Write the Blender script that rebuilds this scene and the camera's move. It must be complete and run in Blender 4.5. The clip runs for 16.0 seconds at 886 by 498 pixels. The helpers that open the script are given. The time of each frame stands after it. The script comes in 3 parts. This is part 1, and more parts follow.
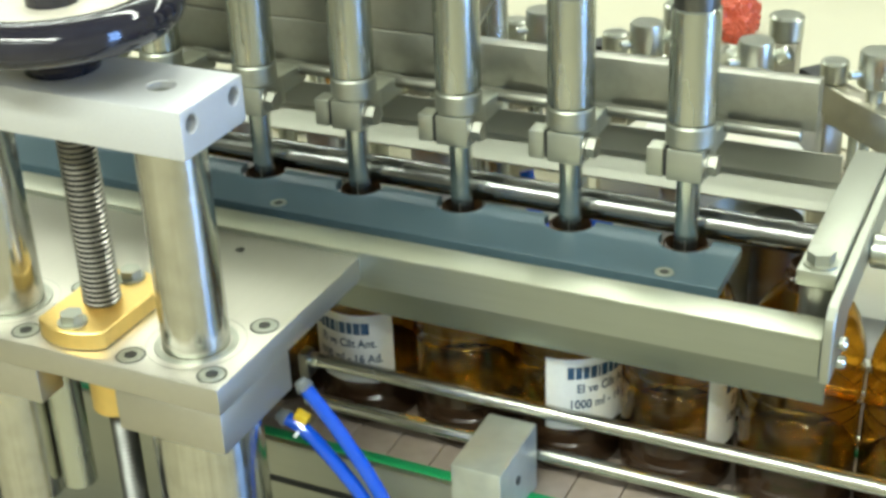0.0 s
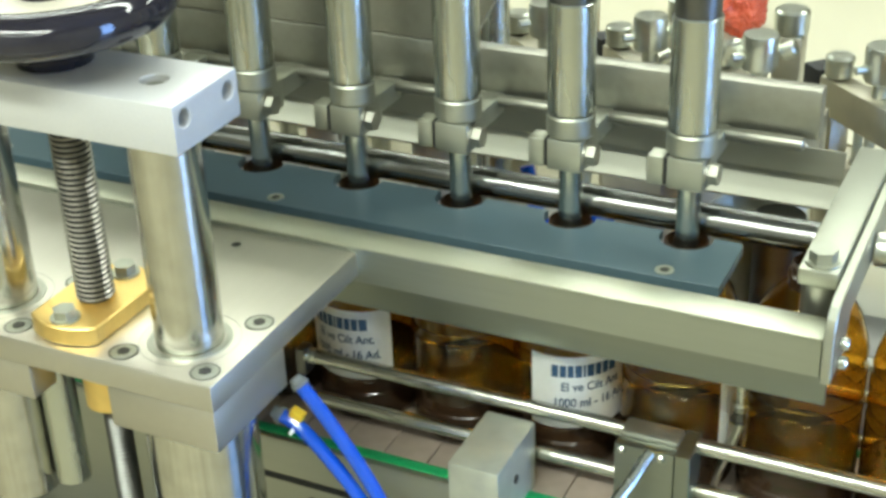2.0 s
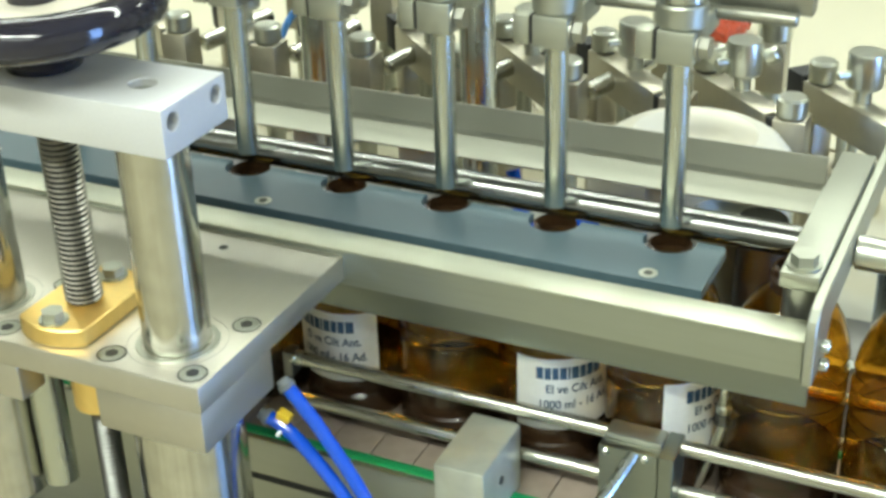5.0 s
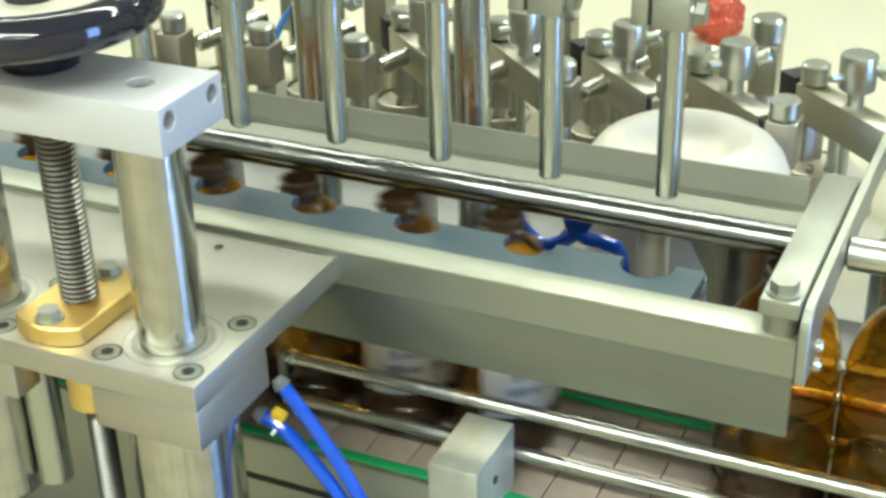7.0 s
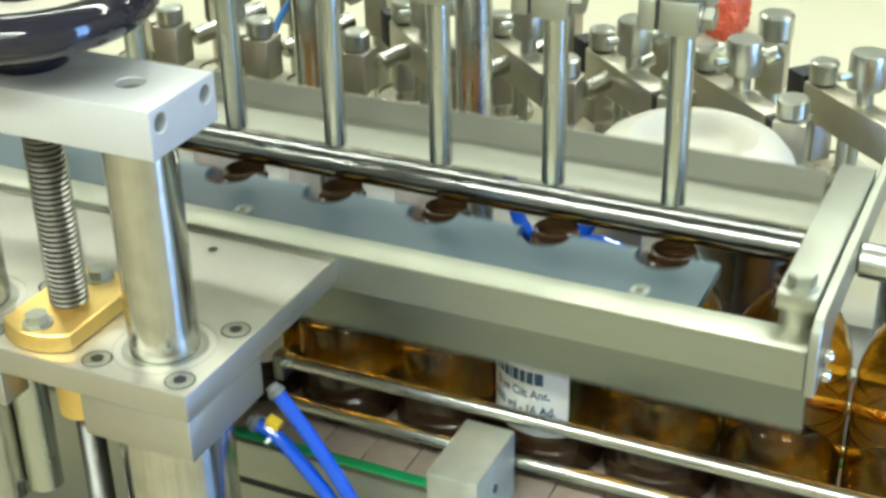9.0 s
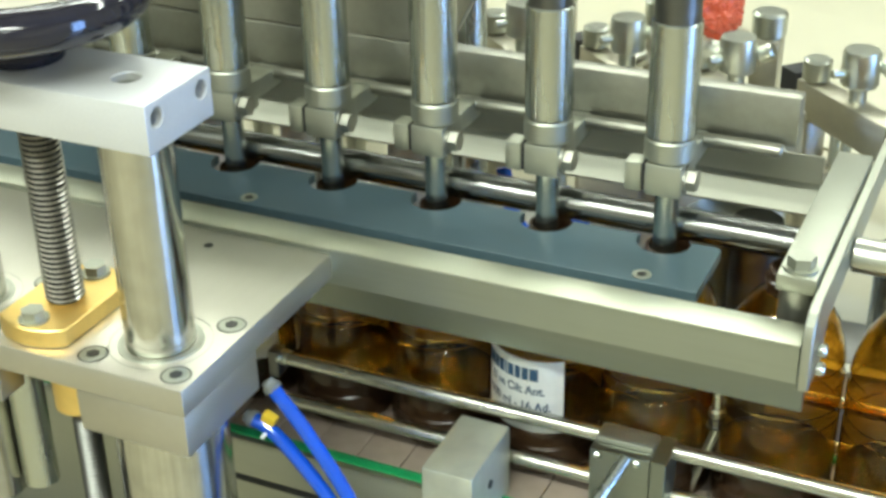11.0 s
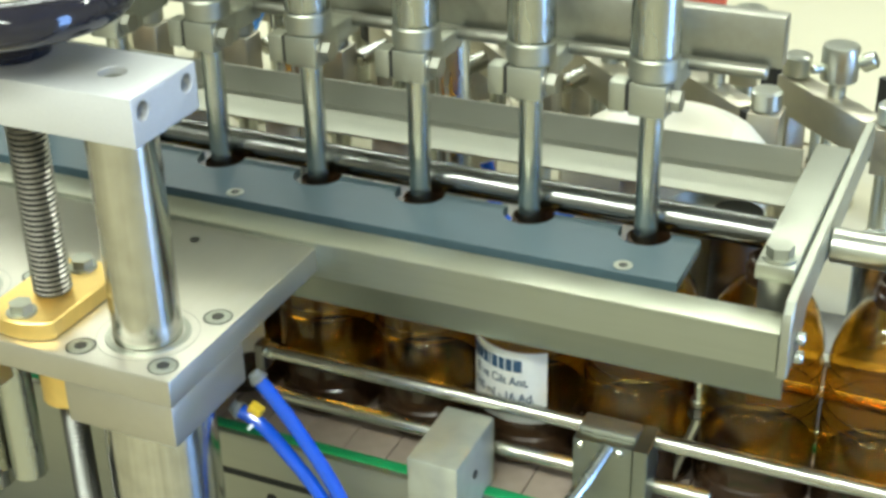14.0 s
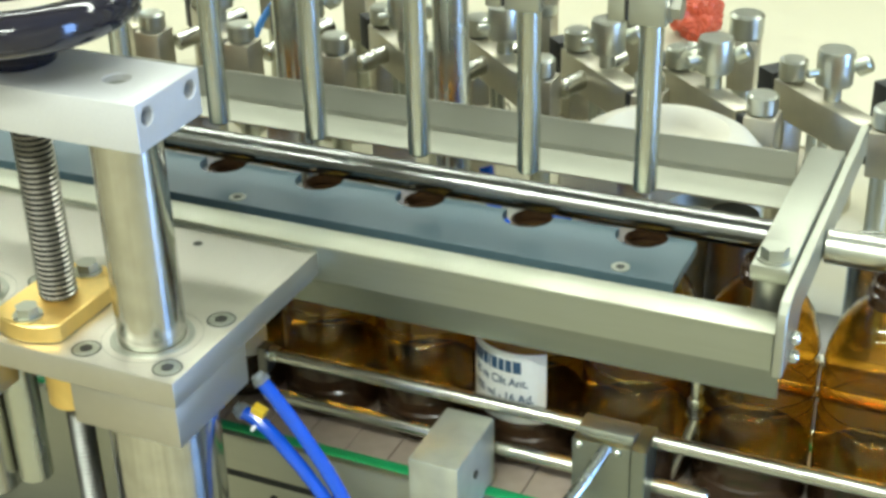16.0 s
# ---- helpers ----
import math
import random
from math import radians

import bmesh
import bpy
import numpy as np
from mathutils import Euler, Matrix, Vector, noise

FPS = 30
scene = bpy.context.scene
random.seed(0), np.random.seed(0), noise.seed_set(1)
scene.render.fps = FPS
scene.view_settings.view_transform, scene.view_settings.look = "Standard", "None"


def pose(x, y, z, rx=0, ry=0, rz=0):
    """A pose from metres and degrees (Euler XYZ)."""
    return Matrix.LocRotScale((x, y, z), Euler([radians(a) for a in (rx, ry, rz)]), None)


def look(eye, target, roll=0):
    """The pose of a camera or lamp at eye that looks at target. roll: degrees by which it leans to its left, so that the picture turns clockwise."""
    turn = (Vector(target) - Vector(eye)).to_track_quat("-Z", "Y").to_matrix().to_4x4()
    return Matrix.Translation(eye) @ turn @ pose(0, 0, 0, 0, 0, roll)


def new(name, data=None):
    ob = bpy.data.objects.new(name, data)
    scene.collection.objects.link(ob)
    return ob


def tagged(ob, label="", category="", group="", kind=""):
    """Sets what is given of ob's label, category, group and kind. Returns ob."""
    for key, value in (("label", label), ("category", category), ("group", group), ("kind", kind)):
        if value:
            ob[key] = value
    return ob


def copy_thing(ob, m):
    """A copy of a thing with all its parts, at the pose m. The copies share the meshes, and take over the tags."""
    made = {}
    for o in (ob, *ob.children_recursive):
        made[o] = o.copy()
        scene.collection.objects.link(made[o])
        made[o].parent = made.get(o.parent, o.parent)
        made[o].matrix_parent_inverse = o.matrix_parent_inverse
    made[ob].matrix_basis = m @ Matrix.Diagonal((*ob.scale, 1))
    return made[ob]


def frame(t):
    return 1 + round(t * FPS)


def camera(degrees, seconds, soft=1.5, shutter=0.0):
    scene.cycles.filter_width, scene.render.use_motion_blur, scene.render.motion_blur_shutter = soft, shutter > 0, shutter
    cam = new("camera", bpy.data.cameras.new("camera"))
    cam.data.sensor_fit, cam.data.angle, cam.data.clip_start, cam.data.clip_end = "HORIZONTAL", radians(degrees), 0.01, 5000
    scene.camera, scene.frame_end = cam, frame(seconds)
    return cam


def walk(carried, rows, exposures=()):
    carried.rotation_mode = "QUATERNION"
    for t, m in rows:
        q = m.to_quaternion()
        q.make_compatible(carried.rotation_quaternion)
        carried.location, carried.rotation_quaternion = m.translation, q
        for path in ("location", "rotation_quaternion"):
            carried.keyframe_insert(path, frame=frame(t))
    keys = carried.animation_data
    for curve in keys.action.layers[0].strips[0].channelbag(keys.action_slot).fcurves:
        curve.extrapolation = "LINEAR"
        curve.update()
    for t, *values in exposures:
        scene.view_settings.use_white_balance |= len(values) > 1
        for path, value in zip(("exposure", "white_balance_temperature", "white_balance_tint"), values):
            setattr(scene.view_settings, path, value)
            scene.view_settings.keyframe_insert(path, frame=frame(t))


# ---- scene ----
cam = camera(34.53, 16.0, soft=3.2, shutter=0.8)
PATH = [
    (0.0, (0.5919, -0.8889, 0.6771), (0.2039, -0.0941, 0.2106), -2.38),
    (0.5, (0.5938, -0.8799, 0.6727), (0.2018, -0.0871, 0.2060), -2.44),
    (1.0, (0.5940, -0.8727, 0.6741), (0.1996, -0.0834, 0.2034), -2.40),
    (1.5, (0.5919, -0.8705, 0.6745), (0.1986, -0.0825, 0.2009), -2.35),
    (2.0, (0.5929, -0.8754, 0.6748), (0.2012, -0.0855, 0.2028), -2.25),
    (2.5, (0.5940, -0.8791, 0.6754), (0.2024, -0.0881, 0.2052), -2.27),
    (3.0, (0.5942, -0.8798, 0.6761), (0.2056, -0.0877, 0.2054), -2.15),
    (3.5, (0.5954, -0.8794, 0.6767), (0.2081, -0.0866, 0.2060), -2.10),
    (4.0, (0.5959, -0.8784, 0.6771), (0.2094, -0.0851, 0.2067), -2.07),
    (6.5, (0.5992, -0.8891, 0.6799), (0.2190, -0.0917, 0.2114), -1.63),
    (7.0, (0.5967, -0.8872, 0.6782), (0.2179, -0.0888, 0.2100), -1.58),
    (7.5, (0.5928, -0.8800, 0.6762), (0.2150, -0.0824, 0.2059), -1.48),
    (8.0, (0.5896, -0.8664, 0.6727), (0.2094, -0.0709, 0.2009), -1.55),
    (8.5, (0.5861, -0.8585, 0.6730), (0.2051, -0.0646, 0.1991), -1.58),
    (9.0, (0.5856, -0.8613, 0.6754), (0.2076, -0.0668, 0.2002), -1.31),
    (11.5, (0.5875, -0.8660, 0.6724), (0.2143, -0.0684, 0.1985), -1.25),
    (12.0, (0.5900, -0.8672, 0.6732), (0.2181, -0.0693, 0.1987), -1.25),
    (12.5, (0.5934, -0.8717, 0.6728), (0.2217, -0.0732, 0.1993), -1.34),
    (13.0, (0.5957, -0.8758, 0.6727), (0.2256, -0.0764, 0.1994), -1.31),
    (13.5, (0.5966, -0.8775, 0.6712), (0.2269, -0.0777, 0.1984), -1.34),
    (14.0, (0.5943, -0.8771, 0.6719), (0.2278, -0.0756, 0.1993), -1.27),
    (14.5, (0.5962, -0.8805, 0.6727), (0.2311, -0.0781, 0.2005), -1.22),
    (15.0, (0.5977, -0.8847, 0.6783), (0.2334, -0.0813, 0.2072), -1.19),
    (15.5, (0.6014, -0.8878, 0.6770), (0.2351, -0.0840, 0.2082), -1.38),
    (16.0, (0.6010, -0.8890, 0.6758), (0.2327, -0.0858, 0.2076), -1.56),
]
walk(cam, [(t, look(e, g, r)) for t, e, g, r in PATH])

# ---- light ----
world = bpy.data.worlds.new("hall_air")
world.use_nodes = True
world.node_tree.nodes["Background"].inputs[0].default_value = (0.95, 1.0, 0.86, 1)
world.node_tree.nodes["Background"].inputs[1].default_value = 0.25
scene.world = world
scene.view_settings.exposure = 0.17


def lamp_area(name, place, target, sx, sy, watts, colour):
    d = bpy.data.lights.new(name, "AREA")
    d.shape, d.size, d.size_y, d.energy, d.color = "RECTANGLE", sx, sy, watts, colour
    ob = new(name, d)
    ob.matrix_world = look(place, target)
    return ob


FLOOR_Z, CEIL_Z = -0.95, 3.2
LAMPS = ((-3.7, 1.6), (-3.7, 3.7), (-1.9, 1.6), (0.1, 1.6), (2.1, 1.6), (-1.9, 3.7), (0.1, 3.7), (2.1, 3.7), (-1.25, -2.6), (0.1, -2.6), (1.45, -2.6), (-1.9, -4.4), (0.1, -4.4), (2.1, -4.4))
TUBE = (0.91, 1.0, 0.89)
for lx, ly in LAMPS:
    lamp_area("fluorescent_light", (lx, ly, CEIL_Z - 0.14), (lx, ly, 0), 1.25 if ly == -2.6 else 1.85, 0.22, 36 if ly < -3 else 76 if ly < 0 else 39, TUBE)
# daylight through the hall window behind
lamp_area("window_daylight", (3.98, -0.4, 0.45), (0.0, -0.4, 0.45), 0.74, 2.5, 55, (0.22, 0.45, 1.0))


# ---- materials ----
def material(name, colour, rough=0.4, metal=0.0, grain=60.0, vary=0.12, bump=0.02, stretch=(1, 1, 1), trans=0.0, ior=1.45,
             coat=0.0, rvary=0.1, stain=4.0):
    m = bpy.data.materials.new(name)
    m.use_nodes = True
    nt = m.node_tree
    b = nt.nodes["Principled BSDF"]
    co = nt.nodes.new("ShaderNodeTexCoord")
    mp = nt.nodes.new("ShaderNodeMapping")
    mp.inputs["Scale"].default_value = stretch
    nt.links.new(co.outputs["Object"], mp.inputs[0])
    fine = nt.nodes.new("ShaderNodeTexNoise")
    fine.inputs["Scale"].default_value, fine.inputs["Detail"].default_value = grain, 4
    nt.links.new(mp.outputs[0], fine.inputs["Vector"])
    wide = nt.nodes.new("ShaderNodeTexNoise")
    wide.inputs["Scale"].default_value, wide.inputs["Detail"].default_value = stain, 3
    nt.links.new(co.outputs["Object"], wide.inputs["Vector"])
    add = nt.nodes.new("ShaderNodeMath")
    add.operation = "ADD"
    nt.links.new(fine.outputs[0], add.inputs[0])
    nt.links.new(wide.outputs[0], add.inputs[1])
    ramp = nt.nodes.new("ShaderNodeMapRange")
    ramp.inputs["From Min"].default_value, ramp.inputs["From Max"].default_value = 0.6, 1.4
    ramp.inputs["To Min"].default_value, ramp.inputs["To Max"].default_value = 1 - vary, 1 + vary
    nt.links.new(add.outputs[0], ramp.inputs[0])
    mul = nt.nodes.new("ShaderNodeVectorMath")
    mul.operation = "SCALE"
    mul.inputs[0].default_value = colour
    nt.links.new(ramp.outputs[0], mul.inputs["Scale"])
    nt.links.new(mul.outputs[0], b.inputs["Base Color"])
    rr = nt.nodes.new("ShaderNodeMapRange")
    rr.inputs["From Min"].default_value, rr.inputs["From Max"].default_value = 0.6, 1.4
    rr.inputs["To Min"].default_value, rr.inputs["To Max"].default_value = max(0.02, rough - rvary), rough + rvary
    nt.links.new(add.outputs[0], rr.inputs[0])
    nt.links.new(rr.outputs[0], b.inputs["Roughness"])
    if bump:
        bp = nt.nodes.new("ShaderNodeBump")
        bp.inputs["Strength"].default_value, bp.inputs["Distance"].default_value = bump, 0.002
        nt.links.new(fine.outputs[0], bp.inputs["Height"])
        nt.links.new(bp.outputs[0], b.inputs["Normal"])
    b.inputs["Metallic"].default_value = metal
    b.inputs["Transmission Weight"].default_value = trans
    b.inputs["IOR"].default_value = ior
    b.inputs["Coat Weight"].default_value = coat
    return m


STEEL = material("brushed_steel", (0.43, 0.44, 0.37), 0.48, 1.0, 220, 0.06, 0.025, (0.06, 1, 1), rvary=0.06, stain=14)
PLATE = material("ground_steel_plate", (0.55, 0.527, 0.455), 0.46, 1.0, 160, 0.045, 0.012, (1, 0.08, 1), rvary=0.05, stain=9)
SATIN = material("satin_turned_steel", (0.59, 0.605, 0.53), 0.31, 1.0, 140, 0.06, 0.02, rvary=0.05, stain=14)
POLISH = material("polished_steel", (0.52, 0.545, 0.495), 0.26, 1.0, 120, 0.05, 0.01, (1, 1, 0.05), rvary=0.04, stain=12)
COLUMN = material("ground_column_steel", (0.56, 0.555, 0.51), 0.17, 1.0, 330, 0.20, 0.03, (1, 1, 0.02), rvary=0.07, stain=60)
ROD = material("bright_rod", (0.47, 0.47, 0.42), 0.26, 1.0, 200, 0.05, 0.01, (0.03, 1, 1), rvary=0.04)
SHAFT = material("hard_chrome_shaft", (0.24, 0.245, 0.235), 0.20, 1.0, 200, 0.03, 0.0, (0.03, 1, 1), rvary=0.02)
THREAD = material("oiled_thread_steel", (0.46, 0.44, 0.39), 0.30, 1.0, 60, 0.06, 0.0, rvary=0.03)
FITTING = material("grey_fitting_plastic", (0.17, 0.18, 0.17), 0.4, 0.0, 80, 0.08, 0.01)
ARMS = material("milled_arm_steel", (0.52, 0.49, 0.40), 0.42, 1.0, 120, 0.1, 0.03, stain=20)
CAST = material("matt_machined_steel", (0.36, 0.357, 0.305), 0.42, 1.0, 150, 0.12, 0.06, stain=18)
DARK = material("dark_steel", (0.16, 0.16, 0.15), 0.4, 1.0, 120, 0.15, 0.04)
ALU = material("anodised_aluminium", (0.60, 0.60, 0.59), 0.5, 0.35, 500, 0.05, 0.06, rvary=0.06, stain=12)
PVC = material("blue_grey_pvc", (0.064, 0.103, 0.119), 0.38, 0.0, 34, 0.11, 0.0, rvary=0.06, stain=13)
BRASS = material("brass", (0.88, 0.63, 0.23), 0.42, 1.0, 180, 0.07, 0.03, stain=20)
BLACK = material("black_bakelite", (0.018, 0.016, 0.022), 0.09, 0.0, 90, 0.2, 0.01, coat=0.3, rvary=0.03)
RUBBER = material("black_rubber", (0.02, 0.02, 0.02), 0.6, 0.0, 120, 0.2, 0.03)
HOSE = material("blue_polyurethane", (0.004, 0.075, 0.52), 0.14, 0.0, 70, 0.1, 0.0, coat=0.6, rvary=0.05)
YELLOW = material("yellow_plastic", (0.75, 0.50, 0.03), 0.45, 0.0, 80, 0.1, 0.01)
GREEN = material("green_polyethylene", (0.01, 0.30, 0.10), 0.4, 0.0, 100, 0.15, 0.03)
BELT = material("brown_chain_plate", (0.30, 0.24, 0.195), 0.5, 0.0, 60, 0.2, 0.04, stain=12)
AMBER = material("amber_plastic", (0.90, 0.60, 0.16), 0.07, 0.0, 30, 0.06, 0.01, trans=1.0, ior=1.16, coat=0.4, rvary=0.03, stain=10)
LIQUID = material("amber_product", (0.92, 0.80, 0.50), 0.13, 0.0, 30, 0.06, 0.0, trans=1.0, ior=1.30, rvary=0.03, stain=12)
# Darkened copy of the amber; puts shade into the bottle neck and base.
NECK = material("shaded_amber", (0.060, 0.032, 0.016), 0.16, 0.0, 30, 0.06, 0.01, trans=0.5, ior=1.4, rvary=0.03, stain=10)
PAPER = material("white_paper_label", (0.86, 0.88, 0.87), 0.55, 0.0, 200, 0.04, 0.01)
INK = material("dark_blue_ink", (0.02, 0.06, 0.12), 0.6, 0.0, 100, 0.1, 0.0)
CREAM = material("pale_cream_paint", (0.52, 0.49, 0.36), 0.5, 0.0, 30, 0.05, 0.02, stain=3)
MILLED = material("milled_aluminium", (0.50, 0.515, 0.43), 0.42, 0.6, 70, 0.14, 0.05, rvary=0.1, stain=30)
# Face darker and top lighter: how light falls on the beam, in colour.
BEAMFACE = material("shaded_beam_steel", (0.39, 0.415, 0.355), 0.45, 1.0, 220, 0.07, 0.02, (0.06, 1, 1), rvary=0.05, stain=10)
BEAMTOP = material("lit_beam_steel", (0.55, 0.56, 0.46), 0.46, 1.0, 200, 0.05, 0.012, (0.06, 1, 1), rvary=0.05, stain=9)
TRAY = material("bright_tray_steel", (0.345, 0.345, 0.29), 0.60, 1.0, 160, 0.08, 0.02, (0.1, 1, 1), rvary=0.06, stain=16)
SHEET = material("dark_sheet_steel", (0.255, 0.275, 0.24), 0.38, 1.0, 220, 0.05, 0.0, (0.06, 1, 1), rvary=0.03, stain=14)
WEB = material("grey_cast_iron_paint", (0.60, 0.55, 0.45), 0.42, 0.0, 90, 0.12, 0.05)
WHITE = material("white_plastic", (0.62, 0.59, 0.49), 0.4, 0.0, 60, 0.05, 0.02, stain=6)
FLOORM = material("pale_epoxy_floor", (0.36, 0.325, 0.222), 0.16, 0.0, 12, 0.06, 0.02, stain=0.8)
WALLM = material("hall_wall_paint", (0.48, 0.47, 0.41), 0.7, 0.0, 20, 0.05, 0.02, stain=0.6)
CEILM = material("dark_ceiling_sheet", (0.42, 0.42, 0.37), 0.7, 0.0, 20, 0.05, 0.02, stain=0.6)
RED = material("red_plastic", (0.46, 0.075, 0.035), 0.35, 0.0, 60, 0.15, 0.03)
NAVY = material("dark_navy_paint", (0.020, 0.026, 0.042), 0.4, 0.0, 60, 0.12, 0.02, stain=5)
HOLE = material("bore_shadow_steel", (0.10, 0.10, 0.09), 0.5, 1.0, 90, 0.1, 0.03)


def glowing(name, colour, strength):
    m = bpy.data.materials.new(name)
    m.use_nodes = True
    b = m.node_tree.nodes["Principled BSDF"]
    b.inputs["Emission Color"].default_value = (*colour, 1)
    b.inputs["Emission Strength"].default_value = strength
    return m


GLOW = glowing("fluorescent_tube", TUBE, 6.0)
SKYGLOW = glowing("daylight_outside", (0.22, 0.45, 1.0), 9.0)


# ---- mesh helpers ----
def part(name, bm, mat, parent=None, label="", smooth=True, at=None):
    me = bpy.data.meshes.new(name)
    bmesh.ops.recalc_face_normals(bm, faces=bm.faces)
    bm.to_mesh(me)
    bm.free()
    me.materials.append(mat)
    if smooth:
        for f in me.polygons:
            f.use_smooth = True
        me.set_sharp_from_angle(angle=radians(24))
    ob = new(name, me)
    if parent:
        ob.parent = parent
    if at is not None:
        ob.matrix_basis = at
    if label:
        tagged(ob, label)
    return ob


def thing(name, place, label, category, group="", kind=""):
    ob = new(name)
    ob.empty_display_size = 0.02
    ob.location = place
    return tagged(ob, label, category, group, kind)


def box(x0, x1, y0, y1, z0, z1, bevel=0.0012, bm=None):
    bm = bm or bmesh.new()
    vs = bmesh.ops.create_cube(bm, size=1)["verts"]
    for v in vs:
        v.co = ((x0 + x1) / 2 + v.co.x * (x1 - x0), (y0 + y1) / 2 + v.co.y * (y1 - y0), (z0 + z1) / 2 + v.co.z * (z1 - z0))
    if bevel:
        es = list({e for v in vs for e in v.link_edges})
        bmesh.ops.bevel(bm, geom=es, offset=bevel, segments=2, affect="EDGES", profile=0.5)
    return bm


def lathe(profile, x=0, y=0, z=0, seg=40, bm=None, m=None):
    """A closed turned shape from (radius, height) pairs."""
    bm = bm or bmesh.new()
    m = m or Matrix.Identity(4)
    rings = []
    for r, h in profile:
        if r <= 1e-6:
            rings.append([bm.verts.new(m @ Vector((x, y, z + h)))])
        else:
            rings.append([bm.verts.new(m @ Vector((x + r * math.cos(2 * math.pi * i / seg), y + r * math.sin(2 * math.pi * i / seg), z + h)))
                          for i in range(seg)])
    for a, b in zip(rings, rings[1:]):
        for i in range(seg):
            j = (i + 1) % seg
            if len(a) == 1:
                bm.faces.new((a[0], b[j], b[i]))
            elif len(b) == 1:
                bm.faces.new((a[i], a[j], b[0]))
            else:
                bm.faces.new((a[i], a[j], b[j], b[i]))
    return bm


def rod(r, h0, h1, x=0, y=0, chamfer=0.001, seg=40, bm=None, m=None):
    c = chamfer
    return lathe([(0, h0), (r - c, h0), (r, h0 + c), (r, h1 - c), (r - c, h1), (0, h1)], x, y, 0, seg, bm, m)


def along_x(y, z):
    """Turns a rod that stands on z into one along x at that y and z."""
    return Matrix.Translation((0, y, z)) @ Matrix.Rotation(radians(90), 4, "Y")


def prism(pts, h0, h1, m=None, bevel=0.0):
    """A plate from an outline, extruded along local z."""
    bm = bmesh.new()
    lo = [bm.verts.new((x, y, h0)) for x, y in pts]
    hi = [bm.verts.new((x, y, h1)) for x, y in pts]
    n = len(pts)
    bm.faces.new(lo)
    bm.faces.new(hi)
    for i in range(n):
        bm.faces.new((lo[i], lo[(i + 1) % n], hi[(i + 1) % n], hi[i]))
    bmesh.ops.recalc_face_normals(bm, faces=bm.faces)
    if bevel:
        bmesh.ops.bevel(bm, geom=[e for e in bm.edges if abs(e.verts[0].co.z - e.verts[1].co.z) < 1e-6], offset=bevel, segments=1, affect="EDGES")
    if m:
        bm.transform(m)
    return bm


def tube(points, r, seg=14, steps=10, bm=None):
    """A round hose through points, glided with Catmull-Rom."""
    bm = bm or bmesh.new()
    ps = [Vector(p) for p in points]
    ps = [2 * ps[0] - ps[1]] + ps + [2 * ps[-1] - ps[-2]]
    line = []
    for a, b, c, d in zip(ps, ps[1:], ps[2:], ps[3:]):
        for k in range(steps):
            t = k / steps
            line.append(0.5 * (2 * b + (c - a) * t + (2 * a - 5 * b + 4 * c - d) * t * t + (3 * b - a - 3 * c + d) * t ** 3))
    line.append(ps[-2])
    rings, up = [], Vector((0.3, 0.2, 1)).normalized()
    for i, q in enumerate(line):
        d = (line[min(i + 1, len(line) - 1)] - line[max(i - 1, 0)]).normalized()
        s = d.cross(up).normalized()
        u = s.cross(d)
        rings.append([bm.verts.new(q + r * (math.cos(2 * math.pi * k / seg) * s + math.sin(2 * math.pi * k / seg) * u)) for k in range(seg)])
    for a, b in zip(rings, rings[1:]):
        for k in range(seg):
            bm.faces.new((a[k], a[(k + 1) % seg], b[(k + 1) % seg], b[k]))
    bm.faces.new(rings[0])
    bm.faces.new(rings[-1])
    return bm


def hex_head(r, h, x=0, y=0, z=0, turn=0.3):
    """A hexagon bolt head with a washer under it."""
    bm = lathe([(0, z), (r * 1.25, z), (r * 1.25, z + h * 0.2), (0, z + h * 0.2)], x, y, 0, 28)
    pts = [(x + r * math.cos(turn + i * math.pi / 3), y + r * math.sin(turn + i * math.pi / 3)) for i in range(6)]
    top = prism(pts, z + h * 0.2, z + h)
    me = bpy.data.meshes.new("tmp")
    top.to_mesh(me)
    top.free()
    bm.from_mesh(me)
    bpy.data.meshes.remove(me)
    return bm


def socket_screw(parent, x, y, z, r=0.0085):
    """A countersunk socket-head screw: pale ring, dark gap and hexagon recess."""
    s = part("socket_screw", lathe([(r, -0.004), (r, 0.0004), (r * 0.93, 0.0008), (r * 0.5, 0.0008), (r * 0.48, -0.003), (0, -0.003)], seg=28), STEEL,
             parent, "countersunk steel socket screw", at=Matrix.Translation((x, y, z)))
    part("screw_gap", lathe([(r * 1.15, 0.0001), (r * 1.15, 0.0004), (r * 1.02, 0.0004), (r * 1.02, 0.0001)], seg=28), DARK, s)
    pts = [(r * 0.52 * math.cos(i * math.pi / 3), r * 0.52 * math.sin(i * math.pi / 3)) for i in range(6)]
    part("hex_recess", prism(pts, -0.0025, 0.0010), HOLE, s)
    return s


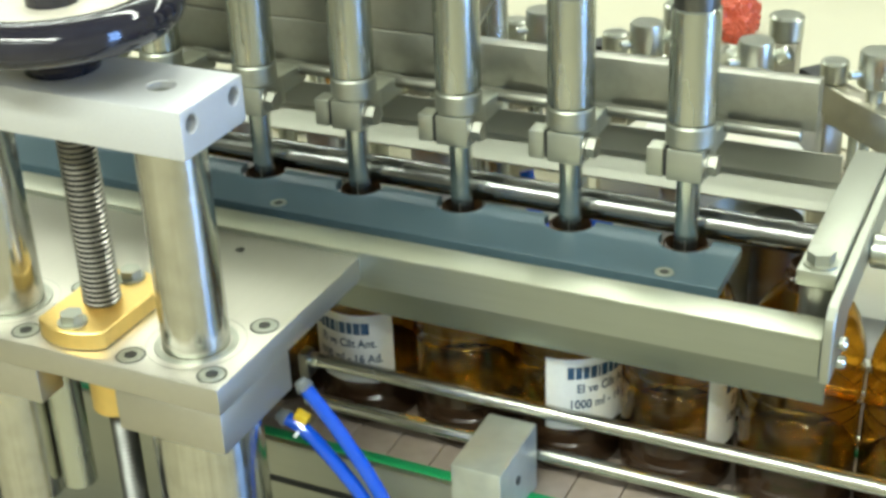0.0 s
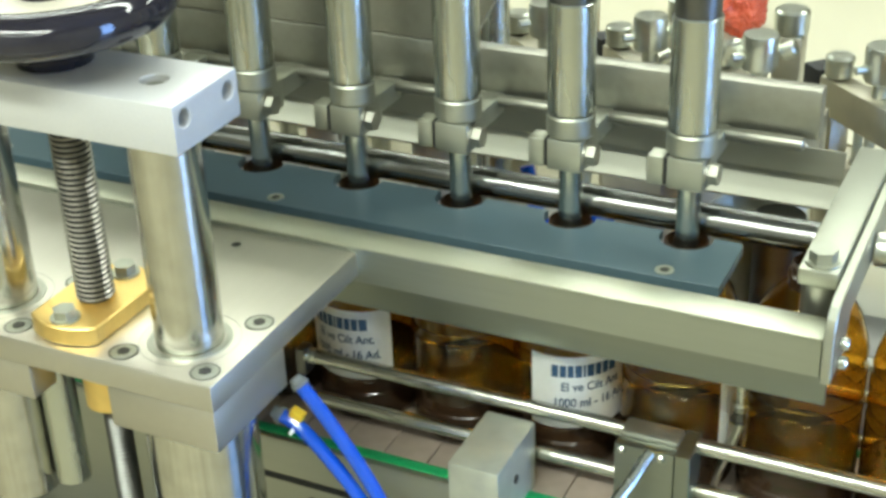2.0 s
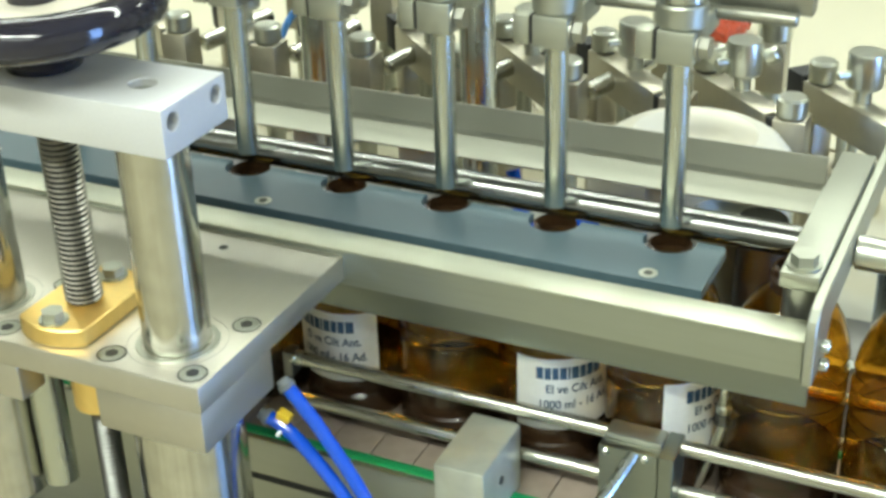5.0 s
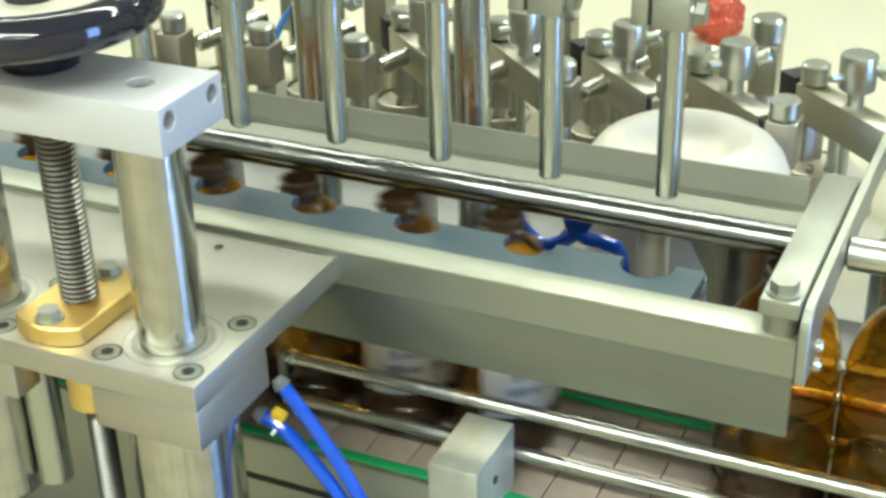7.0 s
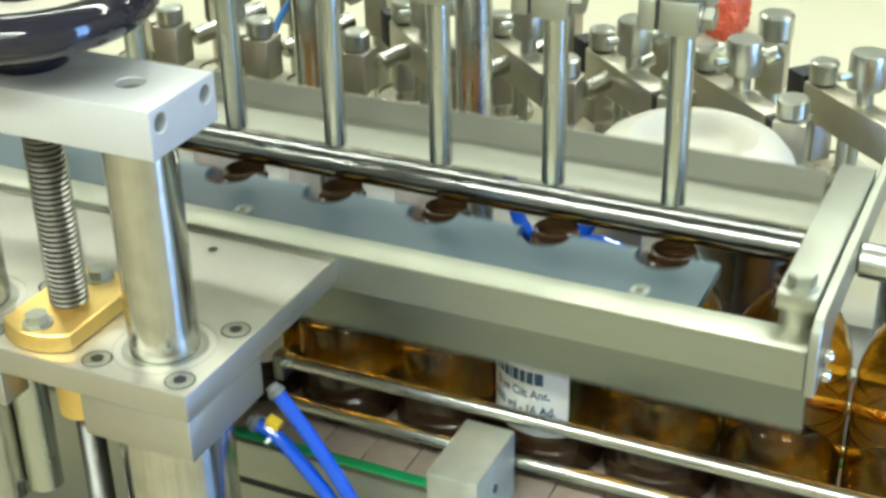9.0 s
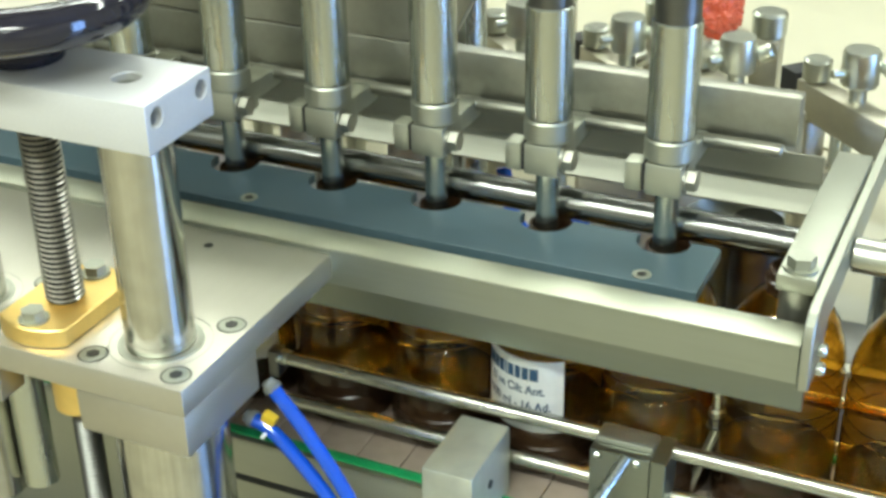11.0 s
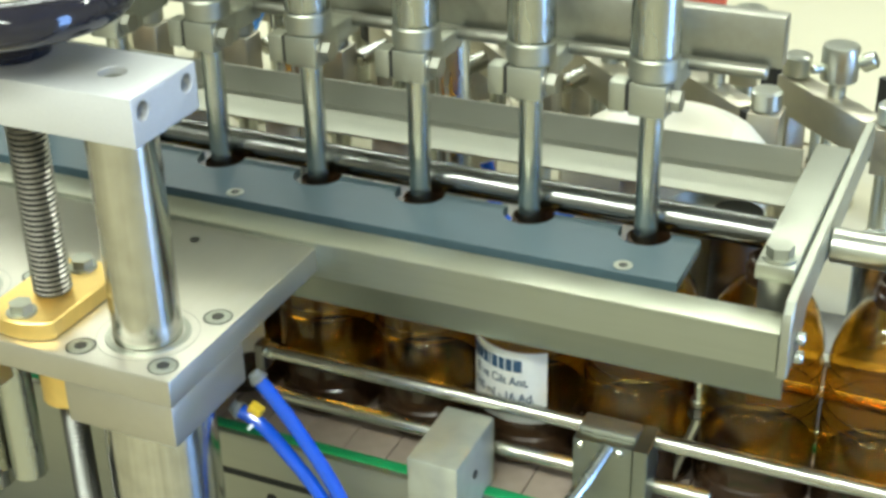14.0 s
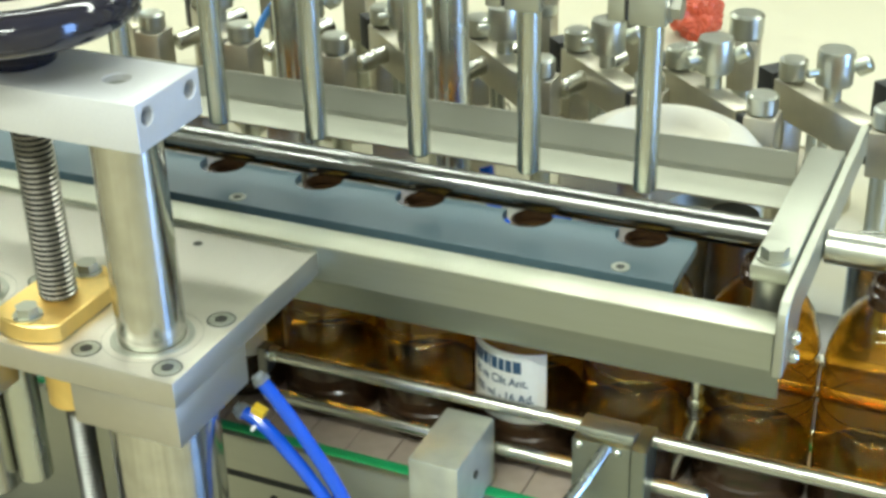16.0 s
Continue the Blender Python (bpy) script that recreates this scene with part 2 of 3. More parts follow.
# ---- hall ----
def hall():
    f = part("floor", box(-9, 4.2, -6, 10, FLOOR_Z - 0.2, FLOOR_Z, 0), FLOORM, smooth=False)
    tagged(f, "pale cream epoxy factory floor", "floor", kind="structure")
    c = part("ceiling", box(-9, 4.2, -6, 10, CEIL_Z, CEIL_Z + 0.2, 0), CEILM, smooth=False)
    tagged(c, "dark grey hall ceiling", "ceiling", kind="structure")
    for n, b in (("wall_north", (-9.2, 4.2, 10, 10.2)), ("wall_south", (-9.2, 4.2, -6.2, -6)), ("wall_west", (-9.2, -9, -6, 10))):
        tagged(part(n, box(b[0], b[1], b[2], b[3], FLOOR_Z, CEIL_Z, 0), WALLM, smooth=False), "plain painted factory hall wall", "wall", kind="structure")
    bm = box(4.0, 4.2, -6, -0.8, FLOOR_Z, CEIL_Z, 0)
    box(4.0, 4.2, 0.0, 10, FLOOR_Z, CEIL_Z, 0, bm)
    box(4.0, 4.2, -0.8, 0.0, FLOOR_Z, FLOOR_Z + 0.08, 0, bm)
    box(4.0, 4.2, -0.8, 0.0, 2.1, CEIL_Z, 0, bm)
    tagged(part("wall_east", bm, WALLM, smooth=False), "painted hall wall with a window opening", "wall", kind="structure")
    w = tagged(new("window_1"), "tall window with bluish daylight outside", "window", kind="structure")
    w.location = (4.1, -0.4, FLOOR_Z + 0.08)
    part("pane", box(0.06, 0.07, -0.4, 0.4, 0, 2.97, 0), SKYGLOW, w, smooth=False)
    bm = box(-0.03, 0.03, -0.4, -0.34, 0, 2.97, 0)
    box(-0.03, 0.03, 0.34, 0.4, 0, 2.97, 0, bm)
    box(-0.03, 0.03, -0.03, 0.03, 0, 2.97, 0, bm)
    part("window_frame", bm, WHITE, w, smooth=False)
    for lx, ly in LAMPS:
        lt = thing("ceiling_light", (lx, ly, CEIL_Z), "white fluorescent ceiling light with two tubes", "ceiling light", "hall ceiling lights")
        half = 0.66 if ly == -2.6 else 0.95
        part("housing", box(-half, half, -0.13, 0.13, -0.06, 0.0, 0.004), WHITE, lt)
        for dy in (-0.06, 0.06):
            part("tube", rod(0.014, 0.04 - half, half - 0.04, m=along_x(dy, -0.09), seg=16), GLOW, lt)


hall()


# ---- lifting column ----
PZ = 0.1975
POST = ((0.0977, -0.2467), (-0.054, -0.2467))
SCREW = (0.0217, -0.2420)


def threaded(r, h0, h1, pitch=0.0037, depth=0.0022):
    prof, z = [(0, h0)], h0
    while z < h1 - pitch:
        prof += [(r - depth, z), (r - depth * 0.2, z + pitch * 0.38), (r, z + pitch * 0.5), (r - depth * 0.2, z + pitch * 0.62)]
        z += pitch
    return lathe(prof + [(r - depth, z), (0, z)], seg=36)


def bored(bm, cutter):
    """The block with the cutter's shape taken out of it."""
    obs = []
    for b in (bm, cutter):
        bmesh.ops.recalc_face_normals(b, faces=b.faces)
        me = bpy.data.meshes.new("blank")
        b.to_mesh(me)
        b.free()
        obs.append(bpy.data.objects.new("blank", me))
        scene.collection.objects.link(obs[-1])
    mod = obs[0].modifiers.new("bore", "BOOLEAN")
    mod.operation, mod.object, mod.solver = "DIFFERENCE", obs[1], "EXACT"
    me = bpy.data.meshes.new_from_object(obs[0].evaluated_get(bpy.context.evaluated_depsgraph_get()))
    out = bmesh.new()
    out.from_mesh(me)
    bpy.data.meshes.remove(me)
    for ob in obs:
        blank = ob.data
        bpy.data.objects.remove(ob)
        bpy.data.meshes.remove(blank)
    return out


def lifting_column():
    c = thing("height_adjuster", (0, 0, 0), "steel height adjuster with two columns, screw and handwheel", "machine frame")
    part("base_plate", box(-0.26, 0.1417, -0.2903, -0.102, 0.1778, PZ, 0.0015), PLATE, c, "thick ground steel plate")
    part("under_block", box(0.060, 0.1412, -0.2897, -0.206, 0.1475, 0.1777, 0.0015), PLATE, c)
    part("under_block", box(-0.26, -0.0065, -0.286, -0.262, 0.1475, 0.1777, 0.0015), PLATE, c)
    # Dark filler: its colour puts shade into the space under the plate.
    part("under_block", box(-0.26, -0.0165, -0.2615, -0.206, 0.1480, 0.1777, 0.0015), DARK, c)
    part("side_guide", rod(0.0123, 0.046, 0.1474), POLISH, c, "polished guide rod", at=Matrix.Translation((-0.0295, -0.240, 0)))
    for x, y in POST:
        part("column", rod(0.0222, 0.19, 0.3455), COLUMN, c, "polished steel column", at=Matrix.Translation((x, y, 0)))
        part("seat_ring", lathe([(0.0232, PZ), (0.0232, PZ + 0.0006), (0.0272, PZ + 0.0006), (0.0276, PZ)], seg=48), STEEL, c, at=Matrix.Translation((x, y, 0)))
        part("ring_groove", lathe([(0.0327, PZ + 0.0001), (0.0327, PZ + 0.0003), (0.0331, PZ + 0.0003), (0.0331, PZ + 0.0001)], seg=56), CAST, c, at=Matrix.Translation((x, y, 0)))
        part("lower_column", rod(0.037 if x > 0 else 0.0265, -0.5 if x > 0 else 0.035, 0.1474, chamfer=0.002), COLUMN, c, "thick polished steel sleeve", at=Matrix.Translation((x if x > 0 else -0.0695, y, 0)))
    for x, y in ((0.0671, -0.2764), (0.1287, -0.2764), (0.1287, -0.2130), (-0.0175, -0.2764), (-0.0175, -0.2130), (0.0671, -0.2130)):
        socket_screw(c, x, y, PZ)
    part("dowel_hole", lathe([(0.0035, PZ + 0.0004), (0, PZ + 0.0004)], seg=16), HOLE, c, at=Matrix.Translation((0.0551, -0.1261, 0)))
    part("screw_spindle", threaded(0.0128, 0.178, 0.35, depth=0.0027), THREAD, c, "threaded steel spindle", at=Matrix.Translation((*SCREW, 0)))
    # Dark core shows between the ridges and darkens the grooves.
    part("thread_root", rod(0.0128 - 0.0012, 0.179, 0.349, seg=28), RUBBER, c, "dark core between the thread ridges", at=Matrix.Translation((*SCREW, 0)))
    part("lower_spindle", threaded(0.0092, -0.35, 0.140), DARK, c, "thinner threaded spindle", at=Matrix.Translation((*SCREW, 0)))
    pts = []
    for i in range(64):
        a = 2 * math.pi * i / 64
        pts.append((max(-0.0265, min(0.0265, 0.044 * math.cos(a))), 0.044 * math.sin(a)))
    nut = part("flange_nut", prism(pts, 0.0005, 0.0135, bevel=0.001), BRASS, c, "brass flange nut with flats", at=Matrix.Translation((*SCREW, PZ)))
    part("lower_collar", rod(0.0185, 0.128, 0.1777), BRASS, c, "brass collar", at=Matrix.Translation((*SCREW, 0)))
    for dy in (-0.032, 0.032):
        part("hex_bolt", hex_head(0.0078, 0.0075, 0, dy, 0.0135), STEEL, nut, "steel hexagon bolt")
    cuts = [Matrix.Translation((0.0977, -0.2467, 0.3755))]
    cuts += [Matrix.Translation((0.133, y, 0.3652)) @ Matrix.Rotation(radians(90), 4, "Y") for y in (-0.2694, -0.2248)]
    block = box(-0.10, 0.133, -0.2800, -0.2140, 0.3452, 0.3755, 0.0009)
    for cut, rad in zip(cuts, (0.0086, 0.0056, 0.0056)):
        block = bored(block, lathe([(0, -0.016), (rad, -0.016), (rad, -0.0007), (rad + 0.0009, 0.0003), (rad + 0.0009, 0.004), (0, 0.004)], seg=32, m=cut))
    head = part("head_block", block, ALU, c, "pale matt aluminium block with bored holes")
    part("bore_thread", lathe([(0.0087, -0.0150), (0.0087, -0.005), (0.0080, -0.005), (0.0080, -0.0150)], seg=28), STEEL, head, "threaded insert", at=cuts[0])
    # handwheel
    wheel = part("handwheel", bmesh.new(), BLACK, c, "glossy black handwheel", at=Matrix.Translation((0.0217, -0.2420, 0.3755)))
    bm = bmesh.new()
    prof = []
    R, r, seg = 0.0655, 0.0142, 64
    for i in range(20):
        a = 2 * math.pi * i / 20
        prof.append((R + r * math.cos(a), 0.0375 + r * 0.95 * math.sin(a)))
    lathe(prof + prof[:1], seg=seg, bm=bm)
    bmesh.ops.remove_doubles(bm, verts=bm.verts, dist=1e-6)
    part("rim", bm, BLACK, wheel, "round black rim")
    part("web", lathe([(0.014, 0.030), (0.056, 0.030), (0.056, 0.040), (0.020, 0.042), (0.014, 0.042)], seg=48), WEB, wheel, "grey cast web")
    part("hub", lathe([(0, 0.0005), (0.0235, 0.0005), (0.0245, 0.005), (0.020, 0.010), (0.016, 0.024), (0.016, 0.050), (0, 0.050)], seg=40), BLACK, wheel)
    part("hub_nut", hex_head(0.0125, 0.014, 0, 0, 0.050), STEEL, wheel, "steel hexagon nut with washer")


lifting_column()


# ---- fixed beam in front of the bottles ----
def beam():
    b = thing("guide_beam", (0.14, -0.09, PZ), "brushed steel beam bolted to the column plate", "machine frame")
    b.location = (0, 0, 0)
    m = Matrix(((0, 0, 1, 0), (1, 0, 0, 0), (0, 1, 0, 0), (0, 0, 0, 1)))
    angle = [(-0.1045, 0.1738), (-0.0775, 0.1738), (-0.0775, 0.190), (-0.1014, 0.190), (-0.1014, 0.2004), (-0.1045, 0.2004)]
    part("beam_body", prism(angle, -0.26, 0.4700, m, bevel=0.0006), BEAMFACE, b, "brushed steel angle bar, darkened for shade")
    part("cover_plate", box(-0.26, 0.4700, -0.1045, -0.0775, 0.2005, 0.2018, 0.0005), BEAMTOP, b, "flat steel cover plate, lightened as the lit top")
    yz = [(-0.108, 0.172), (-0.108, 0.209), (-0.105, 0.217), (-0.098, 0.2225), (-0.088, 0.2245), (0.20, 0.2245), (0.20, 0.200), (-0.055, 0.196), (-0.062, 0.186), (-0.064, 0.172)]
    part("end_plate", prism(yz, 0.4706, 0.4775, m, bevel=0.0008), STEEL, b, "bright steel end plate with rounded corner")
    for z in (0.176, 0.190):
        part("cap_screw", rod(0.0045, 0, 0.006, seg=20), POLISH, b, at=Matrix.Translation((0.4775, -0.085, z)) @ Matrix.Rotation(radians(90), 4, "Y"))


beam()


# ---- sliding neck gripper with drip tray: one thing that moves across the line ----
PITCH = 0.088


def gripper():
    g = thing("neck_gripper", (0, 0, 0), "sliding bottle neck gripper with grey plate and drip tray", "gripper")
    pts = [(-0.30, -0.0625), (0.3926, -0.0625), (0.3926, 0.0), (0.3900, 0.004)]
    for i in range(4, -3, -1):
        cx = PITCH * i
        for k in range(13):
            a = radians(-15 + 210 * k / 12)
            pts.append((cx + 0.0193 * math.cos(a), -0.001 - 0.0191 * math.sin(a)))
    pts += [(-0.30, 0.004)]
    pl = part("neck_plate", prism(pts, 0.1925, 0.2, bevel=0.0004), PVC, g, "blue-grey plastic plate with round neck notches", smooth=False)
    for x in (0.3521, 0.0443, -0.22):
        s = part("plate_screw", lathe([(0.0066, 0.2), (0.0066, 0.2006), (0.005, 0.2008), (0.0042, 0.2003), (0.0, 0.2003)], seg=24), STEEL, pl, "steel screw with ring", at=Matrix.Translation((x, -0.0527, 0)))
        part("screw_recess", lathe([(0.0032, 0.2006), (0, 0.2006)], seg=20), HOLE, s)
    # The strip's dark steel colour holds its shade below the beam.
    part("front_strip", box(-0.26, 0.4690, -0.0660, -0.0630, 0.1275, 0.1732, 0.0008), SHEET, g, "flat steel strip, darkened for shade below the beam")
    br = part("bracket_bar", box(0.4440, 0.4695, -0.068, 0.135, 0.2168, 0.2285, 0.0012), STEEL, g, "brushed steel bracket bar")
    part("hex_bolt", hex_head(0.0092, 0.0095, 0.4568, -0.055, 0.2285), STEEL, br, "steel hexagon bolt")
    part("spacer", rod(0.0122, 0.1905, 0.2167), CAST, br, at=Matrix.Translation((0.4568, -0.054, 0)))
    # drip tray: sloping floor, upright back
    yz = [(0.078, 0.2000), (0.112, 0.2040), (0.118, 0.2060), (0.122, 0.2265), (0.1235, 0.2265), (0.1205, 0.2040), (0.112, 0.2020), (0.078, 0.1985)]
    m = Matrix(((0, 0, 1, 0), (1, 0, 0, 0), (0, 1, 0, 0), (0, 0, 0, 1)))
    part("drip_tray", prism(yz, -0.30, 0.4366, m), TRAY, g, "folded stainless steel drip tray")
    return g


GRIPPER = gripper()

r = thing("guide_shaft", (0, 0, 0), "long polished round steel shaft behind the bottle necks", "shaft")
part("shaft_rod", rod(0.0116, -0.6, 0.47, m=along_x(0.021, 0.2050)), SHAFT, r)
part("shaft_sleeve", rod(0.0122, 0.4785, 0.62, m=along_x(0.021, 0.2050)), SATIN, r, "brighter steel sleeve")


# ---- nozzle carriage: rises and sinks ----
def nozzle_head(parent, x):
    n = part("nozzle", rod(0.0085, 0.1165, 0.262, chamfer=0.0015, seg=32), POLISH, parent, "slim polished filling tube", at=Matrix.Translation((x, 0, 0)))
    part("cylinder", lathe([(0, 0.2840), (0.0160, 0.2840), (0.0170, 0.2850), (0.0170, 0.3640), (0.0160, 0.3650), (0, 0.3650)], seg=40), POLISH, n, "polished steel valve body")
    part("upper_stem", lathe([(0.0155, 0.3650), (0.0155, 0.52), (0, 0.52)], seg=36), DARK, n, "dark steel upper stem")
    part("collar", lathe([(0, 0.2670), (0.0165, 0.2670), (0.0175, 0.2685), (0.0175, 0.2815), (0.0165, 0.2832), (0, 0.2832)], seg=36), STEEL, n, "turned steel collar")
    cl = part("clamp", box(-0.0125, 0.0135, -0.0165, 0.020, 0.2430, 0.2665, 0.0015), STEEL, n, "split steel clamp block")
    part("clamp_jaw", box(-0.0270, -0.0150, -0.0155, 0.0, 0.2440, 0.2655, 0.0012), STEEL, cl)
    part("clamp_gap", box(-0.0150, -0.0124, -0.0140, 0.016, 0.2450, 0.2650, 0), RUBBER, cl)
    part("clamp_bolt", hex_head(0.0080, 0.0085), CAST, cl, at=Matrix.Translation((0.0135, -0.006, 0.2545)) @ Matrix.Rotation(radians(90), 4, "Y"))
    part("arm", box(-0.009, 0.011, 0.012, 0.0597, 0.2480, 0.2640, 0.0015), STEEL, cl)


def carriage():
    c = thing("nozzle_carriage", (0, 0, 0), "lifting steel beam with a row of filling nozzles", "filling head")
    for i in range(-2, 5):
        nozzle_head(c, PITCH * i)
    part("cross_beam", box(-0.34, 0.4260, 0.0600, 0.0750, 0.2600, 0.2975, 0.0015), CAST, c, "flat brushed steel cross beam")
    m = Matrix(((1, 0, 0, 0), (0, 0, -1, 0.0735), (0, 1, 0, 0), (0, 0, 0, 1)))
    part("gusset_plate", prism([(-0.34, 0.2978), (0.158, 0.2978), (0.225, 0.42), (0.225, 0.55), (-0.34, 0.55)], 0.0, 0.010, m, bevel=0.0008), CAST, c, "grey steel gusset plate")
    part("clamp_rod", rod(0.0050, -0.34, 0.418, m=along_x(0.052, 0.2600)), CAST, c, "thin polished cross rod")
    return c


CARRIAGE = carriage()


# ---- conveyor ----
BELT_Z = -0.002


def conveyor():
    c = thing("conveyor", (0, 0, 0), "chain conveyor with brown plates and steel side walls", "conveyor")
    part("chain_bed", box(-1.2, 1.2, -0.060, 0.055, BELT_Z - 0.03, BELT_Z - 0.005, 0), DARK, c)
    for y, sgn in ((-0.0845, -1), (0.0775, 1)):
        wall = part("side_wall", box(-1.2, 1.2, y - 0.004, y + 0.004, BELT_Z - 0.16, BELT_Z - 0.001, 0.001), STEEL, c, "steel conveyor side wall")
        part("wall_lip", box(-1.2, 1.2, y - 0.004, y + 0.006, BELT_Z - 0.0008, BELT_Z + 0.001, 0.0004), STEEL, wall)
        part("wear_strip", box(-1.2, 1.2, y - sgn * 0.0065 - 0.0045, y - sgn * 0.0065 + 0.0045, BELT_Z - 0.01, BELT_Z + 0.003, 0.001), GREEN, c, "green plastic wear strip")
        if sgn < 0:
            part("wall_slot", box(0.0, 0.36, y - 0.0046, y - 0.004, BELT_Z - 0.040, BELT_Z - 0.034, 0), RUBBER, wall)
            for x in (0.075, 0.19, 0.30):
                part("wall_hole", rod(0.005, 0, 0.0006, chamfer=0.0001, seg=18), RUBBER, wall, at=Matrix.Translation((x, y - 0.004, BELT_Z - 0.055)) @ Matrix.Rotation(radians(90), 4, "X"))
    me = None
    for i in range(-14, 15):
        x = i * 0.0381
        if me is None:
            o = part("chain_plate", box(-0.0185, 0.0185, -0.0735, 0.0665, BELT_Z - 0.004, BELT_Z, 0.0006), BELT, c, at=Matrix.Translation((x, 0, 0)))
            me = o.data
        else:
            o = new("chain_plate", me)
            o.parent = c
            o.matrix_basis = Matrix.Translation((x, 0, 0))


conveyor()


def guide_rails():
    for y, z, x0, x1 in ((-0.0525, 0.0621, 0.062, 1.0), (-0.0525, 0.0224, 0.055, 0.425), (0.0525, 0.0621, -1.0, 1.0), (0.0525, 0.0224, -1.0, 1.0)):
        o = thing("guide_rail", (0, 0, 0), "round polished steel bottle guide rail", "guide rail", "bottle guide rails")
        part("rail_rod", rod(0.0058, x0, x1, m=along_x(y, z), seg=24), ROD, o)
        part("end_cap", lathe([(0, -0.003), (0.004, -0.0028), (0.0064, -0.001), (0.0064, 0.006), (0.0058, 0.006)], seg=20, m=along_x(y, z) @ Matrix.Translation((0, 0, x0))), SATIN, o)
    o = thing("rail_end_holder", (0, 0, 0), "small steel holder at the rail end", "clamp")
    part("holder_block", box(0.052, 0.0615, -0.0600, -0.046, 0.046, 0.070, 0.002), DARK, o)
    part("holder_screw", rod(0.004, 0, 0.004, seg=16), POLISH, o, at=Matrix.Translation((0.0615, -0.060, 0.066)) @ Matrix.Rotation(radians(90), 4, "Y"))
    b = thing("rail_bracket", (0, 0, 0), "solid machined aluminium rail bracket", "bracket")
    part("body", box(0.2205, 0.2605, -0.132, -0.060, -0.30, 0.0555, 0.0022), MILLED, b)
    part("set_screw", rod(0.0035, 0, 0.001, seg=16), HOLE, b, at=Matrix.Translation((0.2605, -0.10, 0.03)) @ Matrix.Rotation(radians(90), 4, "Y"))
    n = thing("locking_knob", (0.3345, -0.128, 0.034), "small white plastic knob beside the bottle gate", "knob")
    part("knob_cap", lathe([(0, -0.006), (0.006, -0.005), (0.007, 0.0), (0.006, 0.005), (0, 0.006)], seg=20), WHITE, n, "white plastic cap")
    part("knob_stem", rod(0.0042, -0.33, -0.006, seg=16), SATIN, n)


def bottle_gate():
    """A plate over the front rail that slides out of the way to let the row go."""
    k = thing("bottle_gate", (0, 0, 0), "sliding steel gate plate over the guide rail with a slanting rod", "gate")
    m = Matrix(((0, 0, 1, 0), (1, 0, 0, 0), (0, 1, 0, 0), (0, 0, 0, 1)))
    yz = [(-0.076, 0.0658), (-0.046, 0.0690), (-0.044, 0.060), (-0.0465, 0.058), (-0.0465, 0.040), (-0.060, 0.010), (-0.070, -0.03), (-0.076, -0.03)]
    part("side_plate", prism(yz, 0.372, 0.3835, m, bevel=0.0008), SHEET, k, "dark grey tapered side plate")
    face = part("gate_face", box(0.3275, 0.3718, -0.076, -0.0660, -0.02, 0.0655, 0.001), SHEET, k, "grey steel face with two rivets")
    part("top_plate", box(0.3275, 0.3718, -0.0655, -0.0450, 0.0600, 0.0695, 0.0030), STEEL, k, "pale steel top plate")
    for x, z in ((0.333, 0.061), (0.362, 0.061)):
        part("rivet", lathe([(0, 0.0028), (0.0018, 0.0025), (0.0032, 0.001), (0.0034, 0), (0, 0)], seg=16), POLISH, face, at=Matrix.Translation((x, -0.076, z)) @ Matrix.Rotation(radians(90), 4, "X"))
    part("gate_rod", tube([(0.354, -0.076, 0.064), (0.347, -0.098, 0.051), (0.337, -0.125, 0.036), (0.322, -0.165, 0.012)], 0.0046), POLISH, k, "slanting polished rod")
    return k


def bottle_stopper():
    st = thing("bottle_stopper", (0.4035, -0.018, 0), "small bright steel stop finger between the bottles", "stopper")
    part("stop_pin", rod(0.0040, 0.080, 0.112, seg=20), SATIN, st)
    part("stop_collar", lathe([(0, 0.0765), (0.0055, 0.0765), (0.0062, 0.078), (0.0062, 0.0815), (0.0055, 0.083), (0, 0.083)], seg=20), SATIN, st, "bright turned collar")
    part("stop_nut", hex_head(0.0058, 0.008, 0, 0, 0.0675), DARK, st, "dark hexagon nut")
    part("stop_arm", tube([(0.002, 0.0, 0.070), (-0.005, -0.002, 0.045), (-0.018, -0.004, 0.001)], 0.0036), SATIN, st, "slanting bright rod")
    return st


guide_rails()
GATE = bottle_gate()
STOPPER = bottle_stopper()


# ---- bottles ----
PROFILE = [(0, 0.004), (0.030, 0.0), (0.0385, 0.002), (0.0428, 0.008), (0.0432, 0.014), (0.0432, 0.027), (0.0416, 0.029), (0.0412, 0.033), (0.0416, 0.037),
           (0.0432, 0.039), (0.0432, 0.050), (0.0432, 0.091), (0.0428, 0.0915), (0.0414, 0.094), (0.0412, 0.098), (0.0416, 0.101), (0.0432, 0.103), (0.0432, 0.120), (0.0414, 0.123), (0.0412, 0.127),
           (0.0414, 0.131), (0.0422, 0.134), (0.0404, 0.145), (0.0350, 0.162), (0.0268, 0.175), (0.0180, 0.183), (0.0166, 0.186), (0.0164, 0.188), (0.0184, 0.189), (0.0184, 0.192), (0.0162, 0.193),
           (0.0162, 0.199), (0.0152, 0.1995)]


def shell(profile):
    inner = [(max(0, r - 0.0012), h + (0.0012 if h < 0.01 else 0)) for r, h in reversed(profile)]
    return lathe(profile + inner, seg=56)


SPLIT, FOOT = 25, 10
BOTTLE = None


